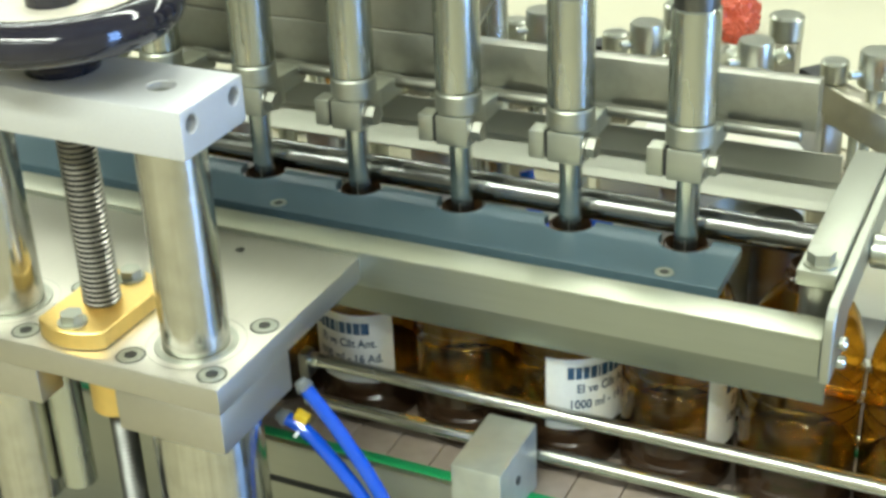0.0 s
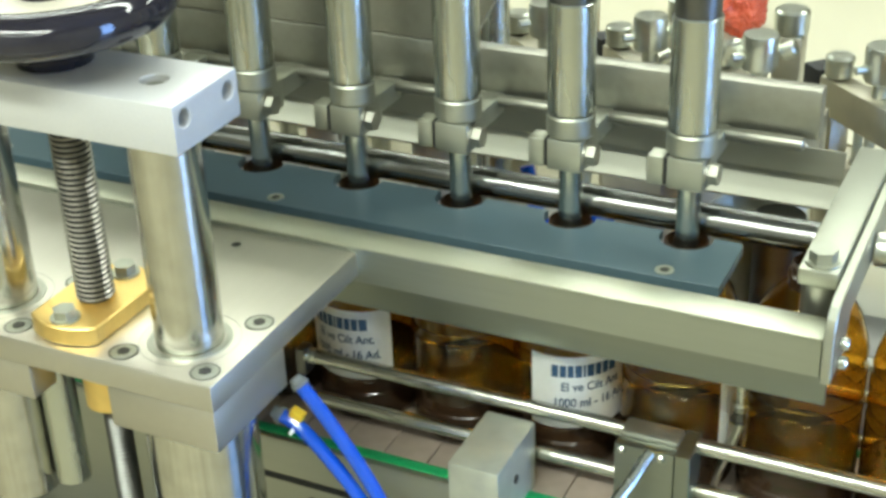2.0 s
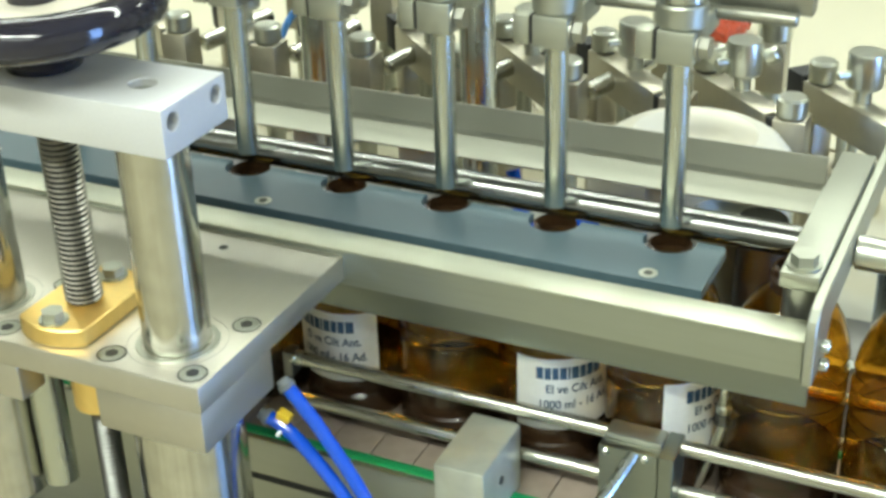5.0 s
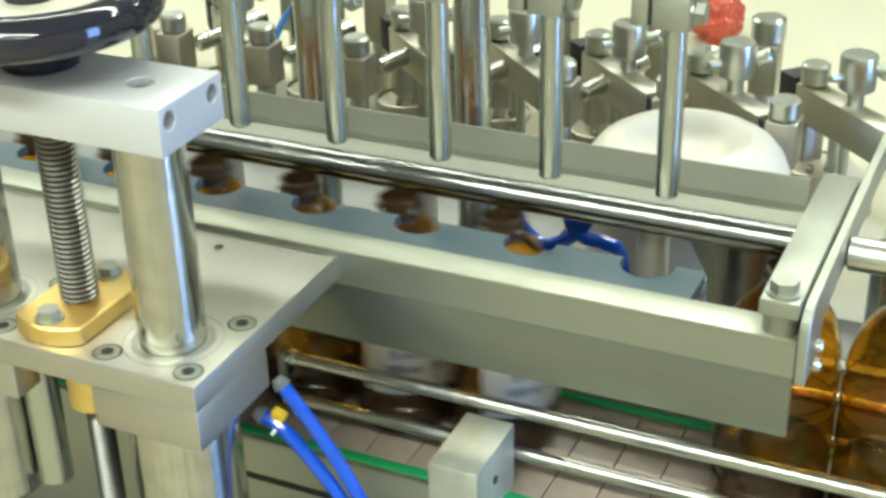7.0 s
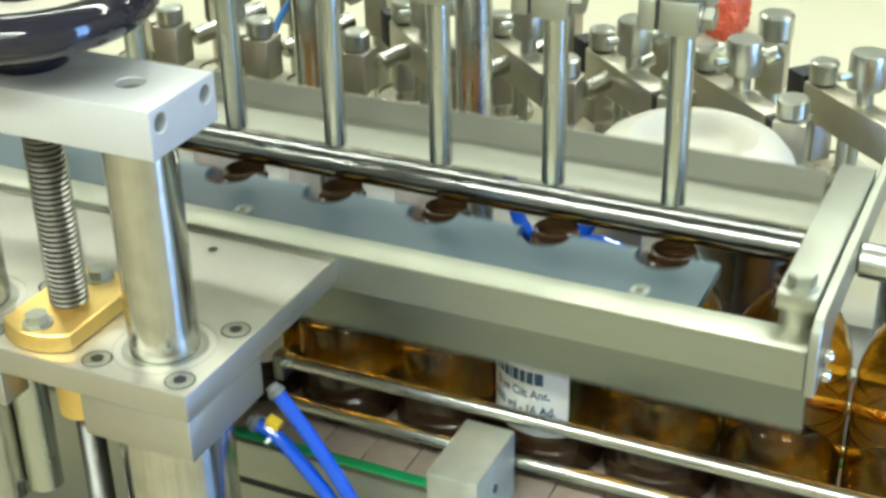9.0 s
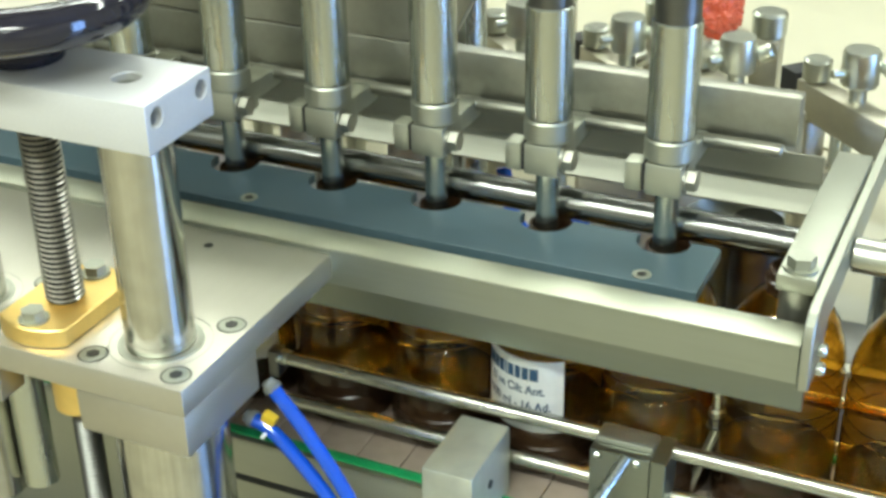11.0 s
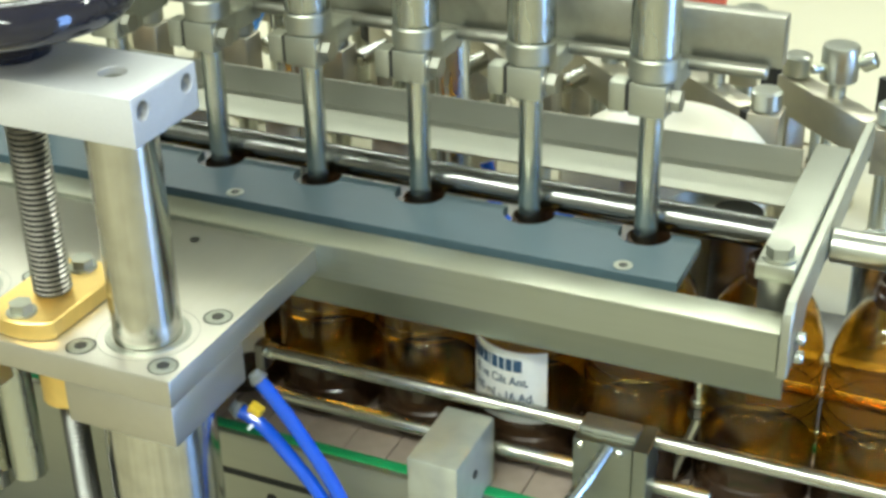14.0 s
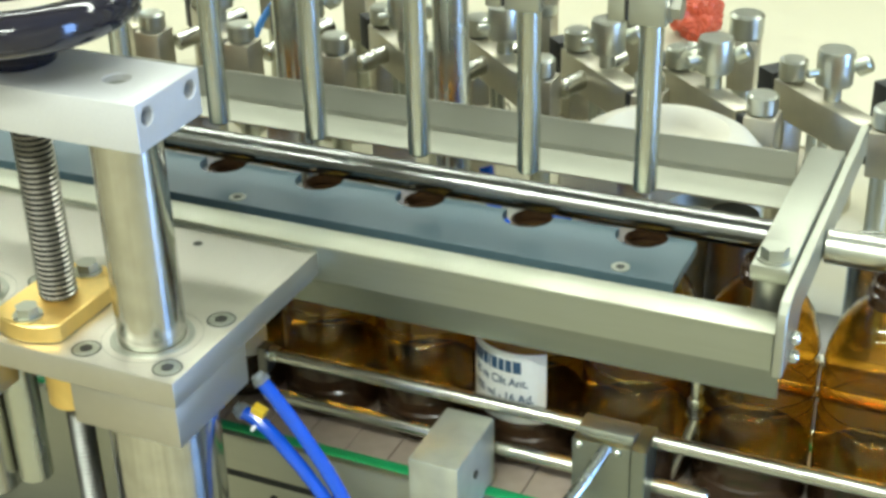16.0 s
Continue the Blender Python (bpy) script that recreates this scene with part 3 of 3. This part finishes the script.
def text_mesh(text, size, u0, z, wrap):
    """Flat lettering laid round the bottle."""
    cu = bpy.data.curves.new("lettering", "FONT")
    cu.body, cu.size, cu.offset = text, size, size * 0.02
    ob = bpy.data.objects.new("lettering", cu)
    scene.collection.objects.link(ob)
    dg = bpy.context.evaluated_depsgraph_get()
    me = bpy.data.meshes.new_from_object(ob.evaluated_get(dg))
    bm = bmesh.new()
    bm.from_mesh(me)
    for v in bm.verts:
        v.co = wrap(u0 + v.co.x * 0.86, z + v.co.y)
    bpy.data.objects.remove(ob)
    bpy.data.curves.remove(cu)
    bpy.data.meshes.remove(me)
    return bm


def bottle(x, label_turn=None, name="bottle"):
    global BOTTLE
    b = thing(name, (x, 0, BELT_Z), "amber plastic bottle" + (" with a white printed label" if label_turn is not None else ", open neck, no label in view"),
              "bottle", "bottles on the line")
    if BOTTLE is None:
        BOTTLE = (part("body", shell(PROFILE[FOOT:SPLIT + 1]), AMBER, b, "translucent amber body").data,
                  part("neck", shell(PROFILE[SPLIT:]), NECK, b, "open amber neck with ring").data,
                  part("dark_base", shell(PROFILE[:FOOT + 1]), NECK, b, "amber base, coloured dark for shade").data,
                  part("liquid", lathe([(0, 0.006), (0.034, 0.006), (0.0392, 0.013), (0.0392, 0.044), (0, 0.044)], seg=48), LIQUID, b, "amber liquid filling").data)
    else:
        for n, me in zip(("body", "neck", "dark_base", "liquid"), BOTTLE):
            new(n, me).parent = b
    if label_turn is not None:
        a0, a1 = radians(label_turn - 58), radians(label_turn + 58)
        bm = bmesh.new()
        rows = []
        for h in (0.0440, 0.1070):
            rows.append([bm.verts.new((0.0436 * math.cos(a0 + (a1 - a0) * k / 24), 0.0436 * math.sin(a0 + (a1 - a0) * k / 24), h)) for k in range(25)])
        for k in range(24):
            bm.faces.new((rows[0][k], rows[0][k + 1], rows[1][k + 1], rows[1][k]))
        bmesh.ops.solidify(bm, geom=bm.faces[:], thickness=0.0003)
        lab = part("label", bm, PAPER, b, "white paper label with dark blue print")
        wrap = lambda u, z: (0.0441 * math.cos(radians(label_turn) + u / 0.0441), 0.0441 * math.sin(radians(label_turn) + u / 0.0441), z)
        for text, size, z, u0 in (("El ve Cilt Ant.", 0.0105, 0.0775, -0.0205), ("1000 ml - 16 Ad.", 0.0105, 0.0635, -0.0265)):
            part("print", text_mesh(text, size, u0, z, wrap), INK, lab, smooth=False)
        # the maker's word is a row of plain blocks
        u = -0.0275
        for w in (0.0052, 0.0048, 0.0046, 0.0052, 0.0018, 0.0056, 0.0048, 0.0052, 0.0066):
            bm = bmesh.new()
            us = [u + w * k / 2 for k in range(3)]
            lo = [bm.verts.new(wrap(a, 0.0895)) for a in us]
            hi = [bm.verts.new(wrap(a, 0.1000)) for a in us]
            for k in range(2):
                bm.faces.new((lo[k], lo[k + 1], hi[k + 1], hi[k]))
            u += w + 0.0011
            part("mark_block", bm, INK, lab, smooth=False)
    return b


A_TURN = {1: -95, 3: 0, 4: 0}
B_TURN = {0: -90, 3: -112}
BOTTLES_A = [bottle(PITCH * i, A_TURN.get(i)) for i in range(-2, 5)]
BOTTLES_B = [bottle(PITCH * i + 0.003, B_TURN.get(i)) for i in range(-2, 9)]


# ---- air hoses at the column ----
def hoses():
    for pts, fit_at in (([(0.1455, -0.200, 0.1475), (0.1580, -0.200, 0.1325), (0.1730, -0.200, 0.1130), (0.2010, -0.200, 0.0686), (0.236, -0.205, 0.0), (0.27, -0.21, -0.12)], 0),
                        ([(0.1290, -0.203, 0.1195), (0.1430, -0.203, 0.1140), (0.1600, -0.203, 0.0990), (0.1920, -0.203, 0.0600), (0.225, -0.205, 0.0), (0.26, -0.21, -0.12)], 1)):
        h = thing("air_hose", (0, 0, 0), "bright blue plastic air hose with grey fitting", "hose", "air hoses")
        part("hose_body", tube(pts, 0.0050), HOSE, h)
        a, b = Vector(pts[0]), Vector(pts[1])
        m = (b - a).to_track_quat("Z", "Y").to_matrix().to_4x4()
        m.translation = a
        part("fitting", lathe([(0, -0.004), (0.0044, -0.004), (0.0048, -0.001), (0.0060, 0.0), (0.0060, 0.0016), (0.0050, 0.002), (0, 0.002)], seg=24), FITTING, h, "grey push fitting", at=m)
        part("release_ring", lathe([(0.0051, 0.0022), (0.0064, 0.0022), (0.0064, 0.0034), (0.0051, 0.0034)], seg=24), FITTING, h, "thin grey ring", at=m)
        if fit_at:
            part("cable_tie", lathe([(0.0051, 0.014), (0.0060, 0.014), (0.0060, 0.0165), (0.0051, 0.0165)], seg=20), PAPER, h, "pale cable tie", at=m @ Matrix.Rotation(radians(14), 4, "X"))
            part("tag", box(-0.003, 0.004, 0.0055, 0.0115, 0.008, 0.018, 0.0006), YELLOW, h, "yellow plastic tag", at=m)


hoses()


# ---- frame behind the line ----
def rear_frame():
    r = thing("rear_guard", (0, 0, 0), "pale guard wall with added dark sheets behind the conveyor", "machine frame")
    part("guard_wall", box(-1.0, 0.80, 0.098, 0.104, -0.16, 0.060, 0.001), WHITE, r, "pale painted wall panel")
    part("guard_edge", box(-1.0, 0.80, 0.092, 0.104, 0.0605, 0.0665, 0.001), STEEL, r)
    # Three dark sheets added to keep the gaps behind the necks dark.
    part("dark_sheet_front", box(-1.0, 0.80, 0.1045, 0.168, 0.060, 0.0665, 0.001), DARK, r, "front dark sheet, added to darken the gaps")
    part("dark_sheet_mid", box(-1.0, 0.395, 0.1685, 0.205, 0.060, 0.0665, 0.001), DARK, r, "dark sheet, added to darken the gaps")
    part("dark_sheet_rear", box(-1.0, 0.190, 0.2055, 0.285, 0.060, 0.0660, 0.001), DARK, r, "dark sheet, added to darken the gaps")
    bed = thing("machine_bed", (0, 0, 0), "pale machine bed behind the filling line", "machine bed")
    part("bed_plate", box(-1.3, 0.80, 0.115, 1.35, -0.06, -0.03, 0.002), CREAM, bed)
    part("bed_skirt", box(-1.28, 0.78, 0.12, 1.34, FLOOR_Z, -0.061, 0.002), CAST, bed)
    low = thing("base_cabinet", (0, 0, 0), "steel machine base cabinet under the conveyor", "machine base")
    part("cabinet", box(-1.2, 1.2, -0.34, 0.10, FLOOR_Z, -0.32, 0.004), DARK, low)
    for x, y, r0, z0, z1 in ((0.1146, 0.20, 0.0160, -0.03, 0.9), (-0.0451, 0.20, 0.0175, -0.03, 0.9), (0.497, 0.14, 0.0165, -0.03, 0.155), (0.311, 0.115, 0.0135, -0.03, 0.19),
                             (0.400, 0.082, 0.0190, -0.1, 0.188), (-0.104, 0.115, 0.0205, -0.03, 0.19), (-0.013, 0.115, 0.0135, -0.03, 0.19), (0.097, 0.115, 0.0185, -0.03, 0.19)):
        thick = y == 0.082
        o = part("guide_column", rod(r0, z0, z1, x, y), DARK if thick else ALU if y == 0.115 else POLISH)
        tagged(o, "thick dark steel guide column" if thick else "round polished steel guide column", "column", "columns behind the line")
    for x in (0.345, 0.155, 0.040):
        v = thing("air_valve", (x, 0.135, -0.03), "pale valve block with blue hose behind the bottles", "valve")
        part("valve_body", box(-0.016, 0.016, -0.016, 0.016, 0, 0.115, 0.003), FITTING, v)
        part("valve_cap", rod(0.010, 0.115, 0.131, seg=20), POLISH, v)
    for pts in ([(0.178, 0.125, 0.172), (0.188, 0.118, 0.140), (0.197, 0.115, 0.126), (0.213, 0.115, 0.1145), (0.231, 0.115, 0.119), (0.248, 0.117, 0.134), (0.262, 0.122, 0.160)],
                [(0.232, 0.120, 0.165), (0.240, 0.117, 0.137), (0.252, 0.116, 0.127), (0.270, 0.116, 0.125), (0.284, 0.117, 0.112), (0.290, 0.120, 0.03)]):
        h = part("air_hose", tube(pts, 0.0062), HOSE)
        tagged(h, "blue plastic air hose behind the bottles", "hose", "air hoses")
    d = thing("round_lid", (0.296, 0.262, -0.03), "white plastic round lid on a drum", "lid")
    part("lid_top", lathe([(0, 0.178), (0.022, 0.179), (0.032, 0.182), (0.040, 0.188), (0.047, 0.195), (0.056, 0.1985), (0.067, 0.1965), (0.078, 0.190), (0.087, 0.179), (0.0925, 0.165), (0.094, 0.148), (0.091, 0.138)], seg=64), WHITE, d, "rounded white ring with hollow middle")
    part("drum", lathe([(0, 0.0), (0.088, 0.0), (0.088, 0.145)], seg=56), WHITE, d)
    # Made-up cone standing in for the round lid's lower edge.
    f = thing("funnel", (0.372, 0.105, 0.0), "pale metal cone standing in for the lid's lower edge", "funnel")
    part("rim_cone", lathe([(0.010, 0.05), (0.012, 0.12), (0.036, 0.172), (0.034, 0.173), (0.010, 0.122), (0.008, 0.05)], seg=36), STEEL, f)
    part("rim_stem", rod(0.0095, -0.10, 0.052, seg=24), STEEL, f)


rear_frame()


def star_grip(parent, m):
    """A lobed chrome clamping knob."""
    bm = bmesh.new()
    seg = 40
    rings = []
    for h, k in ((-0.008, 0.55), (-0.006, 0.92), (0.0, 1.0), (0.005, 0.9), (0.009, 0.55)):
        rings.append([bm.verts.new(((0.0132 + 0.0026 * math.cos(5 * a)) * k * math.cos(a), (0.0132 + 0.0026 * math.cos(5 * a)) * k * math.sin(a), h))
                      for a in (2 * math.pi * i / seg for i in range(seg))])
    for a, b in zip(rings, rings[1:]):
        for i in range(seg):
            bm.faces.new((a[i], a[(i + 1) % seg], b[(i + 1) % seg], b[i]))
    bm.faces.new(rings[0])
    bm.faces.new(rings[-1])
    return part("star_grip", bm, SATIN, parent, "chrome star grip", at=m)


def piston_unit():
    u = thing("piston_unit", (0, 0, 0), "machined steel clamp arm with round knobs on posts", "valve unit", "row of valve units")
    ang = math.atan2(-0.092, 0.1)
    m = Matrix.Rotation(ang, 4, "Z")
    part("arm", box(-0.008, 0.128, -0.0125, 0.0125, -0.038, 0, 0.0015), ARMS, u, "square steel arm", at=m)
    # Black filler gives the open gap before the end block its shade.
    part("end_gap", box(0.1285, 0.140, -0.0115, 0.0115, -0.036, -0.002, 0.001), RUBBER, u, "black filler for the shaded gap", at=m)
    blk = part("end_block", box(0.0, 0.031, -0.016, 0.016, -0.046, 0.0, 0.0015), ARMS, u, at=Matrix.Translation((0.096, -0.092, 0)))
    part("end_cap", rod(0.0150, 0.0005, 0.0205, 0.0145, 0.0, 0.0025), SATIN, blk, "round steel cap")
    part("end_post", rod(0.0105, -0.30, -0.0465, 0.0145, 0.0), SATIN, blk)
    tl = part("tail_cap", rod(0.0140, 0.0005, 0.0235, chamfer=0.0025), SATIN, u, "round steel cap", at=Matrix.Translation((0.004, -0.002, 0)))
    part("tail_block", box(-0.036, -0.011, -0.012, 0.014, -0.034, 0.004, 0.001), RUBBER, u, "black square spacer", at=m)
    part("tail_post", box(-0.012, 0.014, -0.012, 0.012, -0.30, -0.039, 0.0015), ARMS, u, at=m)
    kn = part("centre_knob", lathe([(0, 0.016), (0.0165, 0.016), (0.0178, 0.018), (0.0180, 0.047), (0.0168, 0.051), (0, 0.0515)], seg=36), SATIN, u, "round steel knob", at=Matrix.Translation((0.050, -0.040, 0)))
    part("knob_shaft", rod(0.0085, -0.0005, 0.0165, seg=24), SATIN, kn)
    part("cross_pin", rod(0.0044, -0.030, 0.026, seg=18), SATIN, kn, at=Matrix.Translation((0, 0, 0.030)) @ Matrix.Rotation(radians(90), 4, "Y") @ Matrix.Rotation(radians(-40), 4, "X"))
    part("pin_nut", rod(0.0085, -0.007, 0.009, chamfer=0.002, seg=20), SATIN, kn, at=Matrix.Translation((0.024, 0.012, 0.033)) @ Matrix.Rotation(radians(60), 4, "Y"))
    for k in (0.045, 0.062):
        part("under_pin", rod(0.0052, -0.110, -0.0385, seg=18), SATIN, u, at=m @ Matrix.Translation((k, 0.0, 0)))
    part("foot_cone", lathe([(0, -0.178), (0.046, -0.178), (0.045, -0.160), (0.036, -0.138), (0.014, -0.118), (0, -0.114)], seg=32), CREAM, u, "cream conical foot", at=Matrix.Translation((0.016, 0.098, 0)))
    fl = part("base_flange", lathe([(0, -0.178), (0.017, -0.178), (0.017, -0.086), (0.0335, -0.085), (0.0335, -0.077), (0.0315, -0.076), (0.0305, -0.079), (0, -0.079)], seg=36), ARMS, u, "round flange with bolts", at=Matrix.Translation((0.012, -0.018, 0)))
    for a in (-35, -85, 30, 145):
        part("flange_bolt", rod(0.0042, -0.0785, -0.071, chamfer=0.001, seg=14), ROD, fl, at=Matrix.Translation((0.022 * math.cos(radians(a)), 0.022 * math.sin(radians(a)), 0)))
    return u


UNIT = piston_unit()
UNIT.location = (0.2465, 0.4708, 0.148)
for k, dy in ((1, 0.006), (-1, 0.016), (-2, 0.020), (-3, 0.016), (-4, 0.010), (-5, 0.006), (-6, 0.004), (2, 0.004)):
    u = copy_thing(UNIT, Matrix.Translation((0.2465 + 0.1155 * k, 0.4708 + dy, 0.148)))
    if k < -1:
        part("barrel", rod(0.0098, 0.0, 0.095, chamfer=0.002, seg=28), ROD, u, "bright steel barrel", at=Matrix.Translation((0.125, -0.070, -0.022)) @ Matrix.Rotation(radians(-25), 4, "Z") @ Matrix.Rotation(radians(-83), 4, "X"))
star_grip(UNIT, Matrix.Translation((0.029, -0.036, 0.026)) @ Matrix.Rotation(radians(35), 4, "Y") @ Matrix.Scale(1.2, 4))
for k in range(-5, 1):
    b = thing("rear_post", (0.298 + 0.1155 * k, 0.560, -0.03), "steel block with round cap on a post", "post", "posts behind the valve units")
    part("block", box(-0.015, 0.015, -0.014, 0.014, 0.130, 0.186, 0.0015), ARMS, b)
    part("cap", rod(0.0185, 0.1865, 0.214, chamfer=0.003, seg=28), SATIN, b)
    part("post", rod(0.012, 0.0, 0.1305, seg=20), SATIN, b)


# ---- far things in the hall ----
def far_things():
    bm = bmesh.new()
    bmesh.ops.create_icosphere(bm, subdivisions=5, radius=0.038)
    for v in bm.verts:
        p = v.co.copy()
        v.co *= 1 + 0.28 * noise.noise(p * 40) + 0.22 * abs(noise.noise(p * 110)) + 0.10 * abs(noise.noise(p * 240))
        v.co.z *= 0.85
    o = part("red_bag", bm, RED, at=Matrix.Translation((0.122, 1.06, 0.003)))
    tagged(o, "crumpled red plastic bag on the machine bed", "bag")
    for x, y, w in ((-0.17, 4.27, 0.10), (-1.45, 4.25, 0.20), (-1.15, 4.6, 0.16)):
        b = thing("blue_crate", (x, y, FLOOR_Z), "blue plastic crate on the hall floor", "crate", "crates on the floor")
        part("crate_body", box(-w / 2, w / 2, -0.15, 0.15, 0, 0.28, 0.01), HOSE, b)
        part("crate_rim", box(-w / 2 - 0.01, w / 2 + 0.01, -0.16, 0.16, 0.2801, 0.31, 0.006), HOSE, b)
    k = thing("tool_cabinet", (-0.93, 3.85, FLOOR_Z), "dark navy steel tool cabinet standing on the hall floor", "cabinet")
    part("plinth", box(-0.13, 0.13, -0.16, 0.16, 0, 0.05, 0.003), RUBBER, k)
    part("cabinet_body", box(-0.14, 0.14, -0.17, 0.17, 0.0505, 0.62, 0.006), NAVY, k)
    part("drawer_front", box(-0.125, 0.125, -0.182, -0.1705, 0.08, 0.33, 0.003), NAVY, k)
    part("drawer_front", box(-0.125, 0.125, -0.182, -0.1705, 0.345, 0.60, 0.003), NAVY, k)
    h = part("air_hose", tube([(-0.285, 0.480, -0.03), (-0.275, 0.490, 0.09), (-0.274, 0.503, 0.113), (-0.268, 0.520, 0.132), (-0.250, 0.530, 0.150), (-0.220, 0.54, 0.150)], 0.0045), material("light_blue_hose", (0.10, 0.32, 0.80), 0.3, 0, 60, 0.1, 0.0))
    tagged(h, "light blue air hose behind the line", "hose", "air hoses")


far_things()


# ---- motion ----
def motions():
    lift = [(0.0, 0.0092), (0.2, 0.004), (0.4, 0.0), (3.05, 0.0), (3.2, 0.006), (3.5, 0.0215), (4.0, 0.0455), (4.5, 0.070), (5.0, 0.095), (5.4, 0.112),
            (5.7, 0.1195), (6.0, 0.1195), (8.9, 0.1195), (9.05, 0.110), (9.2, 0.092), (9.6, 0.045), (10.2, 0.012), (10.8, -0.0015), (11.5, -0.002), (12.6, 0.0),
            (12.85, 0.002), (13.0, 0.0055), (13.5, 0.027), (14.0, 0.0512), (14.5, 0.0755), (15.0, 0.102), (15.3, 0.114), (15.5, 0.1183), (15.7, 0.1190), (16.0, 0.1190)]
    walk(CARRIAGE, [(t, pose(0, 0, z)) for t, z in lift])
    slide = [(0.0, 0.0), (6.33, 0.0), (6.4, -0.006), (6.5, -0.026), (6.6, -0.036), (6.7, -0.038), (8.85, -0.038), (8.93, -0.034), (9.0, -0.016), (9.08, -0.002), (9.15, 0.0), (16.0, 0.0)]
    walk(GRIPPER, [(t, pose(0, y, 0)) for t, y in slide])
    run_a = [(0.0, 0.0), (6.58, 0.0), (6.65, -0.006), (6.75, -0.03), (6.9, -0.09), (8.5, -0.76), (8.7, -0.80), (16.0, -0.80)]
    run_b = [(0.0, 0.616), (6.98, 0.616), (7.1, 0.605), (7.25, 0.565), (7.4, 0.510), (7.6, 0.434), (7.8, 0.345), (8.0, 0.268), (8.2, 0.188), (8.4, 0.105), (8.55, 0.040), (8.65, 0.011), (8.75, 0.002), (8.85, 0.0), (16.0, 0.0)]
    turns = {3: [(0.0, -36), (0.22, -37), (0.5, -41), (1.0, -48), (1.5, -51), (6.3, -51)],
             4: [(0.0, 13), (0.22, 13), (0.38, 30), (1.0, 30.5), (1.5, 29), (2.0, 27), (2.5, 24), (3.0, 19), (3.2, 13), (3.4, 7), (3.6, 1), (4.0, -3), (4.3, -5), (6.3, -32)]}
    for i, b in zip(range(-2, 5), BOTTLES_A):
        twist = turns.get(i, [])
        rows = [(t, pose(PITCH * i, 0, BELT_Z, 0, 0, a)) for t, a in twist]
        last = twist[-1][1] if twist else 0
        walk(b, rows + [(t, pose(PITCH * i + x, 0, BELT_Z, 0, 0, last)) for t, x in run_a if t > 1 or not twist])
    for i, b in zip(range(-2, 9), BOTTLES_B):
        walk(b, [(t, pose(PITCH * i + 0.003 + x, 0, BELT_Z)) for t, x in run_b])
    gate = [(0.0, -0.135), (0.16, -0.135), (0.24, -0.085), (0.30, -0.022), (0.37, 0.0), (6.68, 0.0), (6.76, -0.008), (6.85, -0.032), (6.95, -0.070), (7.05, -0.115), (7.12, -0.135),
            (10.36, -0.135), (10.44, -0.085), (10.50, -0.022), (10.57, 0.0), (16.0, 0.0)]
    walk(GATE, [(t, pose(0, y, 0.12 * y)) for t, y in gate])
    stop = [(0.0, 0.085), (0.19, 0.085), (0.28, 0.0), (6.68, 0.0), (6.78, 0.085), (10.39, 0.085), (10.48, 0.0), (16.0, 0.0)]
    walk(STOPPER, [(t, pose(0.4035, -0.018 + y, 0)) for t, y in stop])



motions()
